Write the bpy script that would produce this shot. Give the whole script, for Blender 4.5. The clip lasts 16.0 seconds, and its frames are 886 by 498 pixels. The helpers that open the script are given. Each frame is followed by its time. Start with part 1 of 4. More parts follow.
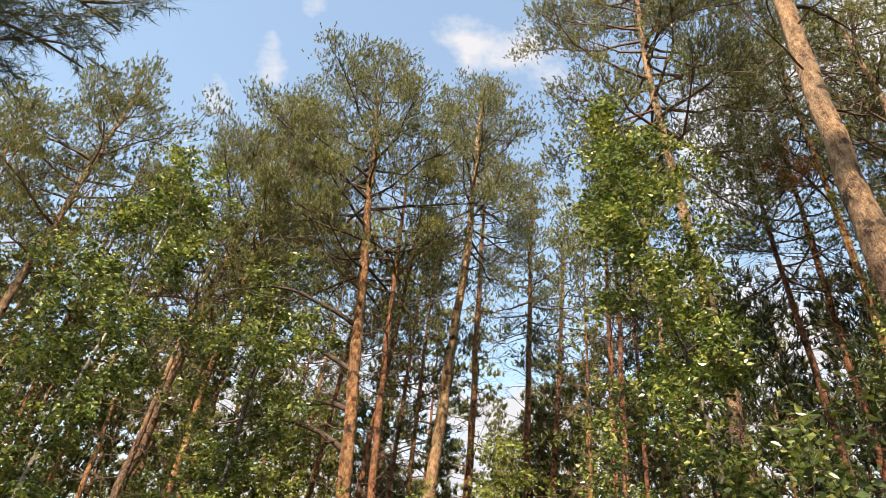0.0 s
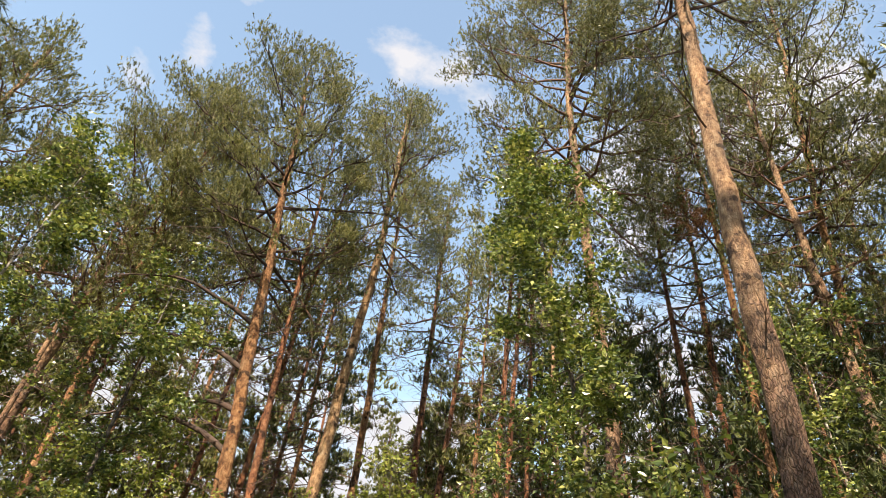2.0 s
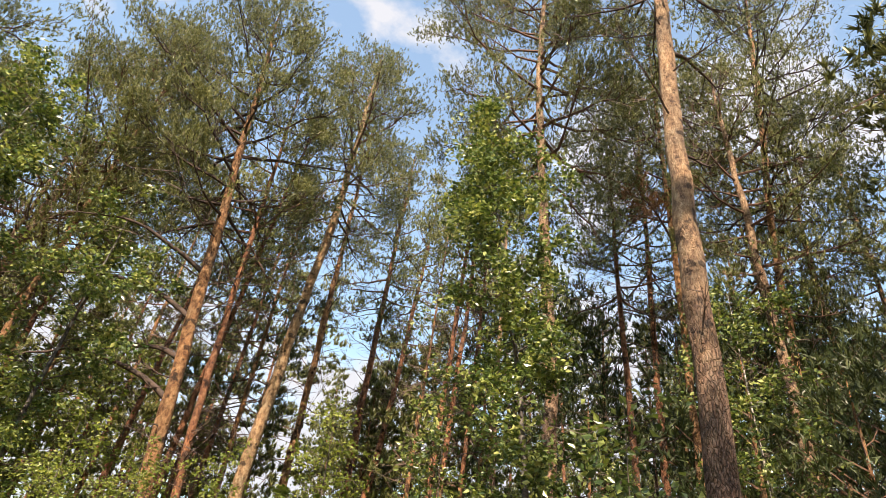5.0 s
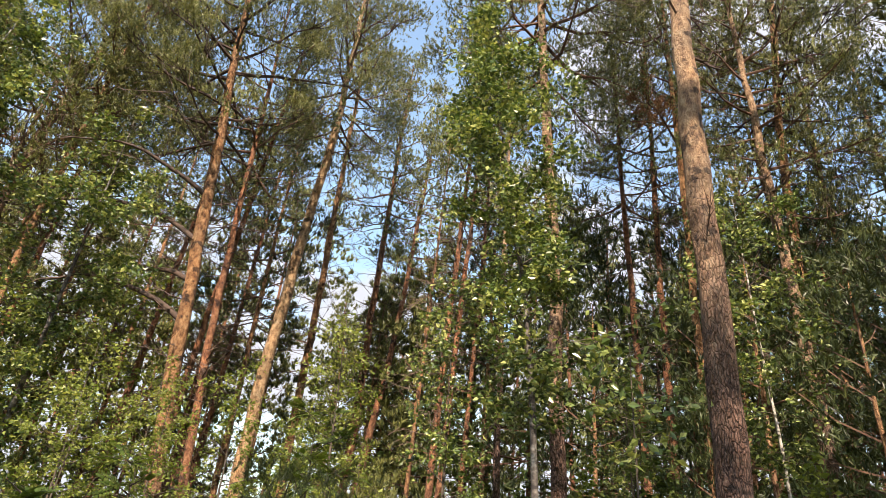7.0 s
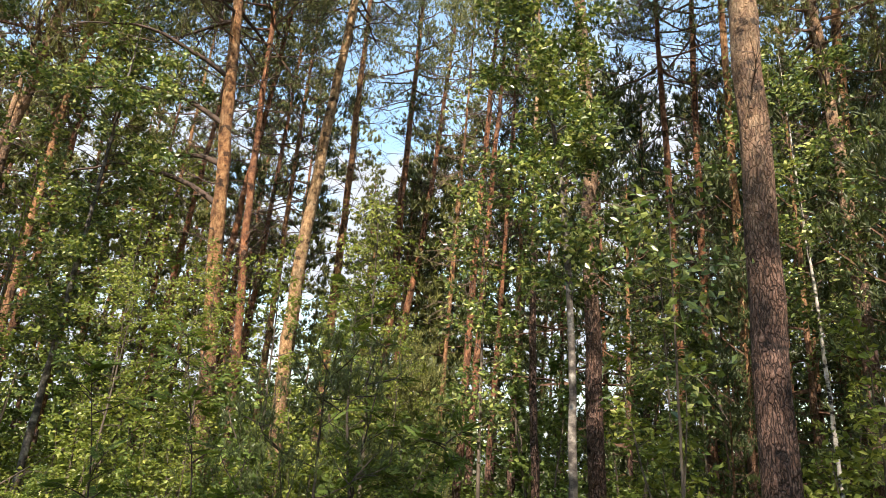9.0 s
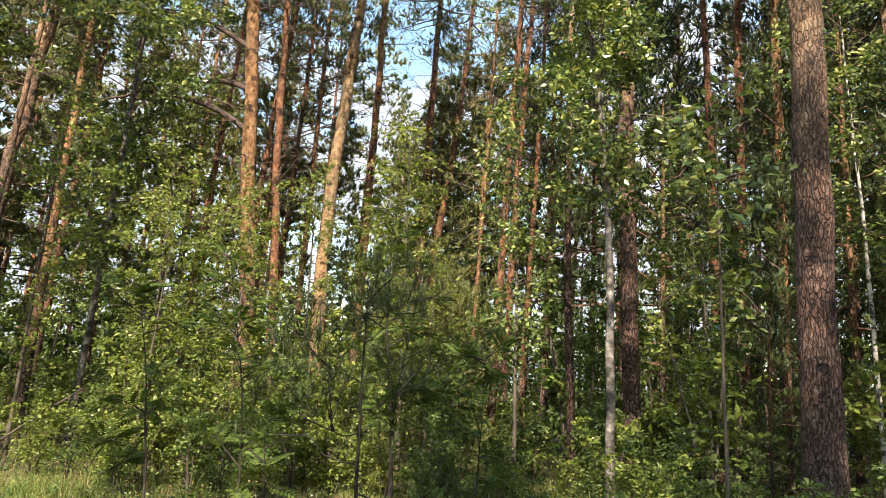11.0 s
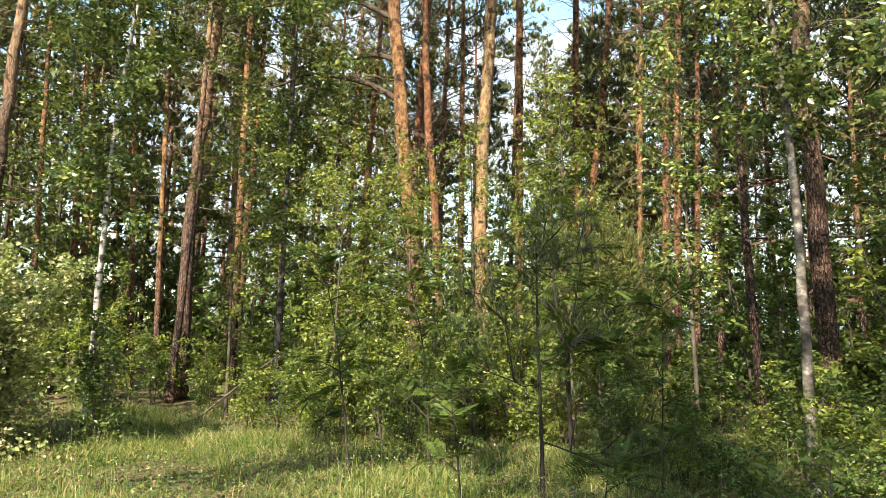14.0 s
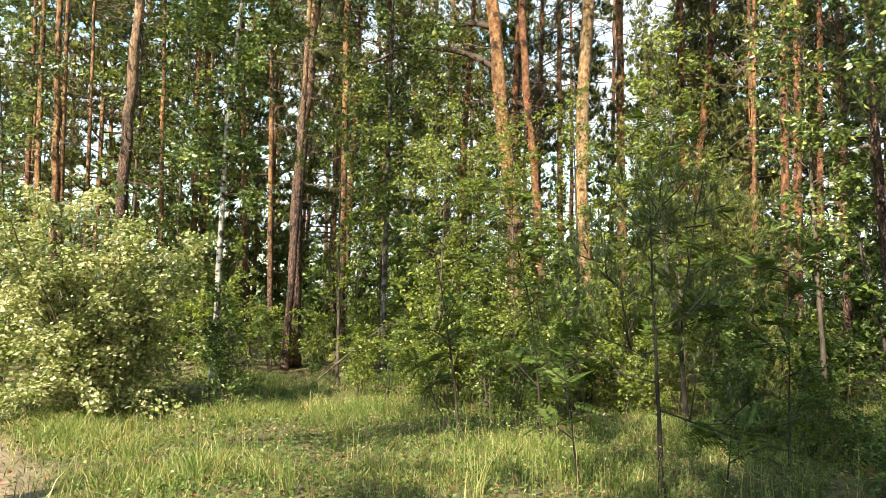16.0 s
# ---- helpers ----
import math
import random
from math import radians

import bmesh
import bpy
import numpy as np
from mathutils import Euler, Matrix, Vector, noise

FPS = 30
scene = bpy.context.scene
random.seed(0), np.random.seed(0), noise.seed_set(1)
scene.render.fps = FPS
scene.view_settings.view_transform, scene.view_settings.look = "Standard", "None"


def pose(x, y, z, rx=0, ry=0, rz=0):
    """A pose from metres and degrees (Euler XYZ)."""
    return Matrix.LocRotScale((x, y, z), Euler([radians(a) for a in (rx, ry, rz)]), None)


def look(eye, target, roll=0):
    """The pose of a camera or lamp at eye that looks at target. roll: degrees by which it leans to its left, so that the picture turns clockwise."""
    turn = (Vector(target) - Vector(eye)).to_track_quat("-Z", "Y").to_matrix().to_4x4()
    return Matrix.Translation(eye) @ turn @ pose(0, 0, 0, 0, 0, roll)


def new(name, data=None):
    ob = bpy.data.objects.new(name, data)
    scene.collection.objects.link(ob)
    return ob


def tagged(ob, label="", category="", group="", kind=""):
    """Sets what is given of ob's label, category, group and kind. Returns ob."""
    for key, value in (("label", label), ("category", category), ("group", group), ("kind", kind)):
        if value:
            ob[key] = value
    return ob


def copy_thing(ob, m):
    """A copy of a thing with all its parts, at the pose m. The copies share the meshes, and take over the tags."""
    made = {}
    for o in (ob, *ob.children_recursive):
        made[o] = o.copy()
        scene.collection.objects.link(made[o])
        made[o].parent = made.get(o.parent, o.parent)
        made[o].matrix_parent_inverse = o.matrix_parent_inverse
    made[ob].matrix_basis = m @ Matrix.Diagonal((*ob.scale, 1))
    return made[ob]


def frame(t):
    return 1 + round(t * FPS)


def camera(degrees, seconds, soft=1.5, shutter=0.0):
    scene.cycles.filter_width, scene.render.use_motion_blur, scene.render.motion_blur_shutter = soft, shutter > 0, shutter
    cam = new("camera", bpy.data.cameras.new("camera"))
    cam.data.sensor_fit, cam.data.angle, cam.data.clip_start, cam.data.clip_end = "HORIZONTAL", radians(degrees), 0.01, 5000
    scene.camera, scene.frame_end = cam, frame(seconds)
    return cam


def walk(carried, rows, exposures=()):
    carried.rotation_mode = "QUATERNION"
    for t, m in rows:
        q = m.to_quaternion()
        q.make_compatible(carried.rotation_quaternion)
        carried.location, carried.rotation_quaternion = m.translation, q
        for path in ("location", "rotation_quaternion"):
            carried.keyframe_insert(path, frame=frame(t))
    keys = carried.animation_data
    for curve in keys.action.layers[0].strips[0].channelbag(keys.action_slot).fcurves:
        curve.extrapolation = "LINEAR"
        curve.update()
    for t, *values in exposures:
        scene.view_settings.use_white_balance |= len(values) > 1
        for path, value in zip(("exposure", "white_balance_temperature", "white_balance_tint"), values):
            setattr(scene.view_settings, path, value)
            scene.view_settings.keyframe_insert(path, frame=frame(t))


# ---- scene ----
cam = camera(68.5, 16.0, soft=0.6)


def view(x, y, z, yaw, pitch, roll):
    a, p = radians(yaw), radians(pitch)
    return look((x, y, z), (x + math.sin(a) * math.cos(p), y + math.cos(a) * math.cos(p), z + math.sin(p)), roll)


walk(cam, [
    (0.0, view(0.000, 0.000, 1.600, -4.32, 37.22, 6.48)),
    (0.5, view(0.033, 0.002, 1.608, -1.85, 37.63, 6.16)),
    (1.0, view(0.058, 0.002, 1.602, 0.56, 38.43, 7.13)),
    (1.5, view(0.059, -0.014, 1.576, 3.88, 39.21, 7.12)),
    (2.0, view(0.075, -0.033, 1.575, 5.12, 39.25, 7.10)),
    (2.5, view(0.078, -0.042, 1.571, 6.03, 39.00, 7.45)),
    (3.0, view(0.093, -0.043, 1.573, 5.79, 38.54, 8.30)),
    (3.5, view(0.096, -0.046, 1.565, 6.51, 38.50, 8.22)),
    (4.0, view(0.102, -0.044, 1.566, 7.00, 38.66, 8.26)),
    (4.2, view(0.110, -0.047, 1.566, 7.48, 38.45, 8.61)),
    (6.3, view(0.137, -0.130, 1.682, 12.69, 31.54, 7.22)),
    (6.5, view(0.132, -0.118, 1.682, 12.17, 30.67, 6.83)),
    (7.0, view(0.124, -0.102, 1.669, 10.87, 28.63, 6.24)),
    (7.5, view(0.110, -0.078, 1.645, 10.35, 26.13, 5.93)),
    (8.0, view(0.109, -0.051, 1.630, 10.55, 23.63, 5.67)),
    (8.5, view(0.094, -0.037, 1.601, 10.73, 20.52, 5.66)),
    (9.0, view(0.088, -0.011, 1.594, 9.23, 17.94, 4.62)),
    (9.2, view(0.085, -0.001, 1.596, 9.46, 16.85, 4.24)),
    (11.3, view(-0.005, 0.065, 1.520, 5.98, 10.95, 3.70)),
    (11.5, view(-0.011, 0.065, 1.521, 4.84, 10.73, 3.23)),
    (12.0, view(-0.034, 0.050, 1.513, 2.65, 10.17, 2.60)),
    (12.5, view(-0.058, 0.058, 1.502, 0.25, 9.20, 1.93)),
    (13.0, view(-0.074, 0.068, 1.495, -1.68, 8.12, 1.58)),
    (13.5, view(-0.085, 0.060, 1.496, -3.85, 7.76, 1.69)),
    (14.0, view(-0.099, 0.055, 1.494, -6.15, 6.88, 1.19)),
    (14.5, view(-0.123, 0.055, 1.487, -8.58, 6.01, 0.80)),
    (15.0, view(-0.157, 0.044, 1.467, -11.01, 5.77, 0.14)),
    (15.5, view(-0.186, 0.043, 1.455, -12.83, 4.91, 0.48)),
    (16.0, view(-0.218, 0.058, 1.451, -14.44, 4.32, 0.82)),
], exposures=[(0, 0.93, 6950, 23), (6.5, 0.97, 6650, 23.5), (9, 1.05, 6400, 19.5), (12.5, 1.26, 6350, 15.5), (16, 1.36, 6450, 9.5)])

# ---- sky and sun ----
SUN_AZ, SUN_EL = -160.0, 41.0
PUFFS = [((-0.397, 0.596, 0.698), 0.045), ((-0.313, 0.583, 0.749), 0.06), ((-0.314, 0.545, 0.777), 0.045), ((-0.257, 0.521, 0.814), 0.06), ((-0.041, 0.576, 0.816), 0.12), ((0.069, 0.619, 0.783), 0.13),
         ((0.309, 0.605, 0.733), 0.16), ((0.43, 0.525, 0.734), 0.22), ((0.53, 0.433, 0.729), 0.2), ((0.37, 0.758, 0.536), 0.2)]
world = bpy.data.worlds.new("sky")
scene.world = world
world.use_nodes = True
wn, wl = world.node_tree.nodes, world.node_tree.links
sky = wn.new("ShaderNodeTexSky")
sky.sky_type, sky.sun_disc = "NISHITA", False
sky.sun_elevation, sky.sun_rotation = radians(SUN_EL), radians(SUN_AZ)
sky.dust_density, sky.air_density = 1.0, 1.6
coord = wn.new("ShaderNodeTexCoord")
puff = wn.new("ShaderNodeTexNoise")
puff.inputs["Scale"].default_value = 4.6
puff.inputs["Detail"].default_value = 7
puff.inputs["Roughness"].default_value = 0.62
flat = wn.new("ShaderNodeMapping")
flat.inputs["Scale"].default_value = (1, 1, 1.7)
flat.inputs["Location"].default_value = (0.35, 0.1, 0.0)
wl.new(coord.outputs["Generated"], flat.inputs["Vector"])
wl.new(flat.outputs["Vector"], puff.inputs["Vector"])
part_z = wn.new("ShaderNodeSeparateXYZ")
wl.new(coord.outputs["Generated"], part_z.inputs[0])
low = wn.new("ShaderNodeMapRange")
low.inputs["From Min"].default_value, low.inputs["From Max"].default_value = 0.3, 0.68
low.inputs["To Min"].default_value, low.inputs["To Max"].default_value = 0.14, -0.13
wl.new(part_z.outputs["Z"], low.inputs["Value"])
add = wn.new("ShaderNodeMath")
wl.new(puff.outputs["Fac"], add.inputs[0])
wl.new(low.outputs["Result"], add.inputs[1])
# single fair-weather clouds above the tree tops
total = add.outputs[0]
for d, size in PUFFS:
    far = wn.new("ShaderNodeVectorMath")
    far.operation = "DISTANCE"
    wl.new(coord.outputs["Generated"], far.inputs[0])
    far.inputs[1].default_value = d
    fade = wn.new("ShaderNodeMapRange")
    fade.inputs["From Min"].default_value, fade.inputs["From Max"].default_value = 0.0, size
    fade.inputs["To Min"].default_value, fade.inputs["To Max"].default_value = 0.24, 0.0
    wl.new(far.outputs["Value"], fade.inputs["Value"])
    plus = wn.new("ShaderNodeMath")
    wl.new(total, plus.inputs[0])
    wl.new(fade.outputs["Result"], plus.inputs[1])
    total = plus.outputs[0]
edge = wn.new("ShaderNodeMapRange")
edge.inputs["From Min"].default_value, edge.inputs["From Max"].default_value = 0.52, 0.66
edge.inputs["To Min"].default_value = 0.10
wl.new(total, edge.inputs["Value"])
blend = wn.new("ShaderNodeMixRGB")
blend.inputs["Color2"].default_value = (4.4, 4.9, 5.05, 1)
wl.new(edge.outputs["Result"], blend.inputs["Fac"])
tint = wn.new("ShaderNodeMixRGB")
tint.blend_type, tint.inputs["Fac"].default_value = "MULTIPLY", 1.0
tint.inputs["Color2"].default_value = (1.5, 1.75, 1.65, 1)
wl.new(sky.outputs["Color"], tint.inputs["Color1"])
wl.new(tint.outputs[0], blend.inputs["Color1"])
back = wn["Background"]
back.inputs["Strength"].default_value = 0.098
wl.new(blend.outputs[0], back.inputs["Color"])

sun_data = bpy.data.lights.new("sun", "SUN")
sun_data.energy, sun_data.angle, sun_data.color = 5.5, radians(0.53), (1.0, 0.88, 0.66)
sun = new("sun", sun_data)
sun.matrix_world = look((math.sin(radians(SUN_AZ)) * 40, math.cos(radians(SUN_AZ)) * 40, 40 * math.tan(radians(SUN_EL))), (0, 0, 0))


# ---- materials ----
def material(name, rough=0.8):
    m = bpy.data.materials.new(name)
    m.use_nodes = True
    b = m.node_tree.nodes["Principled BSDF"]
    b.inputs["Roughness"].default_value = rough
    return m, m.node_tree.nodes, m.node_tree.links, b


def ramp(n, stops):
    r = n.new("ShaderNodeValToRGB")
    e = r.color_ramp.elements
    while len(e) < len(stops):
        e.new(0.5)
    for k, (p, c) in zip(e, stops):
        k.position, k.color = p, (*c, 1)
    return r


def noise_tex(n, l, scale, detail=4, stretch=None, rough=0.55, space="Object"):
    c = n.new("ShaderNodeTexCoord")
    t = n.new("ShaderNodeTexNoise")
    t.inputs["Scale"].default_value, t.inputs["Detail"].default_value, t.inputs["Roughness"].default_value = scale, detail, rough
    if stretch:
        mp = n.new("ShaderNodeMapping")
        mp.inputs["Scale"].default_value = stretch
        l.new(c.outputs[space], mp.inputs["Vector"])
        l.new(mp.outputs["Vector"], t.inputs["Vector"])
    else:
        l.new(c.outputs[space], t.inputs["Vector"])
    return t


def mixed(n, l, fac, a, b, kind="MIX"):
    x = n.new("ShaderNodeMixRGB")
    x.blend_type = kind
    for sock, v in (("Fac", fac), ("Color1", a), ("Color2", b)):
        if isinstance(v, (int, float)):
            x.inputs[sock].default_value = v
        elif isinstance(v, tuple):
            x.inputs[sock].default_value = (*v, 1)
        else:
            l.new(v, x.inputs[sock])
    return x.outputs[0]


def bump(n, l, height, bsdf, strength, distance):
    b = n.new("ShaderNodeBump")
    b.inputs["Strength"].default_value, b.inputs["Distance"].default_value = strength, distance
    l.new(height, b.inputs["Height"])
    l.new(b.outputs["Normal"], bsdf.inputs["Normal"])


def pine_bark(name, change, high, tone=1.0):
    """Grey-brown plates low on the trunk, thin orange flakes from the height of change up."""
    m, n, l, b = material(name, 0.85)
    c = n.new("ShaderNodeTexCoord")
    s = n.new("ShaderNodeSeparateXYZ")
    l.new(c.outputs["Object"], s.inputs[0])
    big = noise_tex(n, l, 1.1, 3)
    jit = n.new("ShaderNodeMath")
    jit.operation = "MULTIPLY_ADD"
    l.new(big.outputs["Fac"], jit.inputs[0])
    jit.inputs[1].default_value = 5.0
    l.new(s.outputs["Z"], jit.inputs[2])
    up = n.new("ShaderNodeMapRange")
    up.inputs["From Min"].default_value, up.inputs["From Max"].default_value = change + 0.8, change + 4.6
    l.new(jit.outputs[0], up.inputs["Value"])
    plate = n.new("ShaderNodeTexVoronoi")
    plate.feature, plate.inputs["Scale"].default_value = "DISTANCE_TO_EDGE", 12
    mp = n.new("ShaderNodeMapping")
    mp.inputs["Scale"].default_value = (2.7, 2.7, 0.62)
    warp = noise_tex(n, l, 6, 3)
    wadd = n.new("ShaderNodeVectorMath")
    wadd.operation = "MULTIPLY_ADD"
    l.new(warp.outputs["Color"], wadd.inputs[0])
    wadd.inputs[1].default_value = (0.10, 0.10, 0.16)
    l.new(c.outputs["Object"], wadd.inputs[2])
    l.new(wadd.outputs[0], mp.inputs["Vector"])
    l.new(mp.outputs["Vector"], plate.inputs["Vector"])
    crack = ramp(n, [(0.0, (0.0, 0.0, 0.0)), (0.15, (1, 1, 1))])
    l.new(plate.outputs["Distance"], crack.inputs["Fac"])
    fine = noise_tex(n, l, 30, 6, (1, 1, 0.8), 0.7)
    lowc = ramp(n, [(0.25, (0.05 * tone, 0.029 * tone, 0.022 * tone)), (0.5, (0.17 * tone, 0.094 * tone, 0.07 * tone)), (0.7, (0.34 * tone, 0.23 * tone, 0.185 * tone))])
    l.new(fine.outputs["Fac"], lowc.inputs["Fac"])
    lowd = mixed(n, l, crack.outputs[0], (0.045 * tone, 0.024 * tone, 0.018 * tone), lowc.outputs[0])
    flake = noise_tex(n, l, 9, 7, (1.2, 1.2, 0.75), 0.74)
    highc = ramp(n, list(zip((0.34, 0.45, 0.56, 0.70), high)))
    l.new(flake.outputs["Fac"], highc.inputs["Fac"])
    col = mixed(n, l, up.outputs["Result"], lowd, highc.outputs[0])
    knot = noise_tex(n, l, 4.5, 3)
    dark = ramp(n, [(0.35, (0.22, 0.21, 0.21)), (0.42, (1, 1, 1))])
    l.new(knot.outputs["Fac"], dark.inputs["Fac"])
    col = mixed(n, l, 1.0, col, dark.outputs[0], "MULTIPLY")
    # lichen-grey and freshly shed patches, a hand to an arm long
    shed = noise_tex(n, l, 2.4, 5, (1, 1, 0.6), 0.6)
    pale = ramp(n, [(0.36, (0.72, 0.76, 0.82)), (0.5, (1, 1, 1)), (0.66, (1.18, 1.12, 1.05))])
    l.new(shed.outputs["Fac"], pale.inputs["Fac"])
    col = mixed(n, l, 1.0, col, pale.outputs[0], "MULTIPLY")
    l.new(col, b.inputs["Base Color"])
    hgt = mixed(n, l, up.outputs["Result"], mixed(n, l, 0.4, crack.outputs[0], fine.outputs["Fac"]), mixed(n, l, 0.75, crack.outputs[0], flake.outputs["Fac"]))
    bump(n, l, hgt, b, 1.0, 0.05)
    return m


def plain_bark(name, stops, scale, stretch, dist):
    m, n, l, b = material(name, 0.85)
    t = noise_tex(n, l, scale, 5, stretch, 0.65)
    r = ramp(n, stops)
    l.new(t.outputs["Fac"], r.inputs["Fac"])
    l.new(r.outputs[0], b.inputs["Base Color"])
    bump(n, l, t.outputs["Fac"], b, 0.6, dist)
    return m


def leaf_mat(name, stops, through_light, rough=0.5, gloss=0.35):
    """Leaves: each its own tint; part of the light passes through."""
    m, n, l, b = material(name, rough)
    g = n.new("ShaderNodeNewGeometry")
    r = ramp(n, stops)
    patch = noise_tex(n, l, 1.3, 3)
    f = n.new("ShaderNodeMath")
    f.operation = "MULTIPLY_ADD"
    l.new(patch.outputs["Fac"], f.inputs[0])
    f.inputs[1].default_value = 0.9
    f2 = n.new("ShaderNodeMath")
    f2.operation = "MULTIPLY_ADD"
    l.new(g.outputs["Random Per Island"], f2.inputs[0])
    f2.inputs[1].default_value, f2.inputs[2].default_value = 0.75, -0.35
    l.new(f2.outputs[0], f.inputs[2])
    l.new(f.outputs[0], r.inputs["Fac"])
    l.new(r.outputs[0], b.inputs["Base Color"])
    b.inputs["Specular IOR Level"].default_value = gloss
    tr = n.new("ShaderNodeBsdfTranslucent")
    warm = mixed(n, l, 1.0, r.outputs[0], (1.2, 1.15, 0.62), "MULTIPLY")
    l.new(warm, tr.inputs["Color"])
    mx = n.new("ShaderNodeMixShader")
    mx.inputs[0].default_value = through_light
    l.new(b.outputs[0], mx.inputs[1])
    l.new(tr.outputs[0], mx.inputs[2])
    l.new(mx.outputs[0], n["Material Output"].inputs["Surface"])
    return m


ORANGE = [(0.06, 0.027, 0.014), (0.21, 0.098, 0.04), (0.36, 0.195, 0.085), (0.50, 0.34, 0.19)]
RED = [(0.05, 0.021, 0.012), (0.17, 0.068, 0.032), (0.29, 0.13, 0.06), (0.42, 0.25, 0.14)]
TAN = [(0.07, 0.042, 0.028), (0.23, 0.135, 0.075), (0.37, 0.245, 0.14), (0.50, 0.38, 0.25)]
BARK = pine_bark("pine_bark", 2.6, ORANGE)
PALE = [(0.10, 0.055, 0.03), (0.30, 0.18, 0.09), (0.45, 0.30, 0.16), (0.58, 0.44, 0.27)]
BARK_PALE = pine_bark("pine_bark_pale", 1.6, PALE)
BARK_RED = pine_bark("pine_bark_red", 2.2, RED, 0.9)
BARK_HIGH = pine_bark("pine_bark_plated", 5.2, TAN, 0.9)
TWIG = plain_bark("pine_twig_bark", [(0.3, (0.055, 0.033, 0.022)), (0.7, (0.19, 0.10, 0.058))], 9, (1, 1, 1), 0.01)
LIMB = plain_bark("limb_bark", [(0.3, (0.03, 0.022, 0.018)), (0.7, (0.11, 0.07, 0.05))], 9, (1, 1, 1), 0.01)
# near-black sapling bark: the shade on the near stems is painted in
STEM_SHADED = plain_bark("shaded_sapling_bark", [(0.3, (0.014, 0.011, 0.009)), (0.7, (0.05, 0.036, 0.028))], 12, (1, 1, 0.5), 0.006)
DEAD = plain_bark("dead_twig_bark", [(0.3, (0.055, 0.036, 0.028)), (0.7, (0.19, 0.13, 0.10))], 12, (1, 1, 1), 0.01)
STEM = plain_bark("sapling_bark", [(0.3, (0.045, 0.036, 0.028)), (0.7, (0.15, 0.12, 0.09))], 14, (1, 1, 0.4), 0.008)
BIRCH = plain_bark("birch_bark", [(0.42, (0.03, 0.028, 0.026)), (0.48, (0.34, 0.31, 0.27)), (0.72, (0.66, 0.63, 0.57))], 7, (1, 1, 1.7), 0.01)
MOTTLED = plain_bark("mottled_birch_bark", [(0.42, (0.035, 0.03, 0.027)), (0.54, (0.14, 0.122, 0.105)), (0.70, (0.46, 0.43, 0.38))], 5, (1, 1, 1.4), 0.01)
NEEDLE = leaf_mat("pine_needles", [(0.0, (0.034, 0.042, 0.016)), (0.4, (0.122, 0.142, 0.048)), (0.85, (0.31, 0.315, 0.10))], 0.22, 0.4, 0.45)
# pine needles again, with the shade they stand in put into the colour
NEEDLE_SHADED = leaf_mat("shaded_pine_needles", [(0.0, (0.03, 0.045, 0.016)), (0.5, (0.06, 0.085, 0.028)), (1.0, (0.12, 0.135, 0.04))], 0.15, 0.45, 0.4)
NEEDLE_DRY = leaf_mat("dry_needles", [(0.0, (0.14, 0.07, 0.035)), (0.6, (0.28, 0.15, 0.07)), (1.0, (0.36, 0.22, 0.11))], 0.2)
BIRCH_LEAF = leaf_mat("birch_leaves", [(0.0, (0.025, 0.048, 0.014)), (0.42, (0.095, 0.155, 0.038)), (0.68, (0.27, 0.33, 0.085)), (0.92, (0.5, 0.52, 0.18))], 0.28, 0.28, 0.65)
SHRUB_LEAF = leaf_mat("shrub_leaves", [(0.0, (0.03, 0.055, 0.016)), (0.5, (0.12, 0.185, 0.046)), (1.0, (0.32, 0.39, 0.11))], 0.42, 0.35, 0.5)
LIME_LEAF = leaf_mat("fresh_lime_leaves", [(0.0, (0.07, 0.10, 0.02)), (0.5, (0.19, 0.25, 0.048)), (1.0, (0.42, 0.45, 0.11))], 0.45, 0.4, 0.45)
PALE_LEAF = leaf_mat("pale_bush_leaves", [(0.0, (0.10, 0.16, 0.04)), (0.4, (0.30, 0.34, 0.12)), (0.8, (0.62, 0.60, 0.38))], 0.3, 0.45, 0.45)
ROWAN_LEAF = leaf_mat("rowan_leaves", [(0.0, (0.045, 0.08, 0.018)), (0.5, (0.09, 0.14, 0.028)), (1.0, (0.16, 0.20, 0.045))], 0.3, 0.6, 0.2)
GRASS = leaf_mat("grass_blades", [(0.0, (0.06, 0.12, 0.025)), (0.45, (0.17, 0.24, 0.055)), (0.68, (0.36, 0.36, 0.13)), (0.95, (0.62, 0.49, 0.28))], 0.35, 0.45, 0.35)


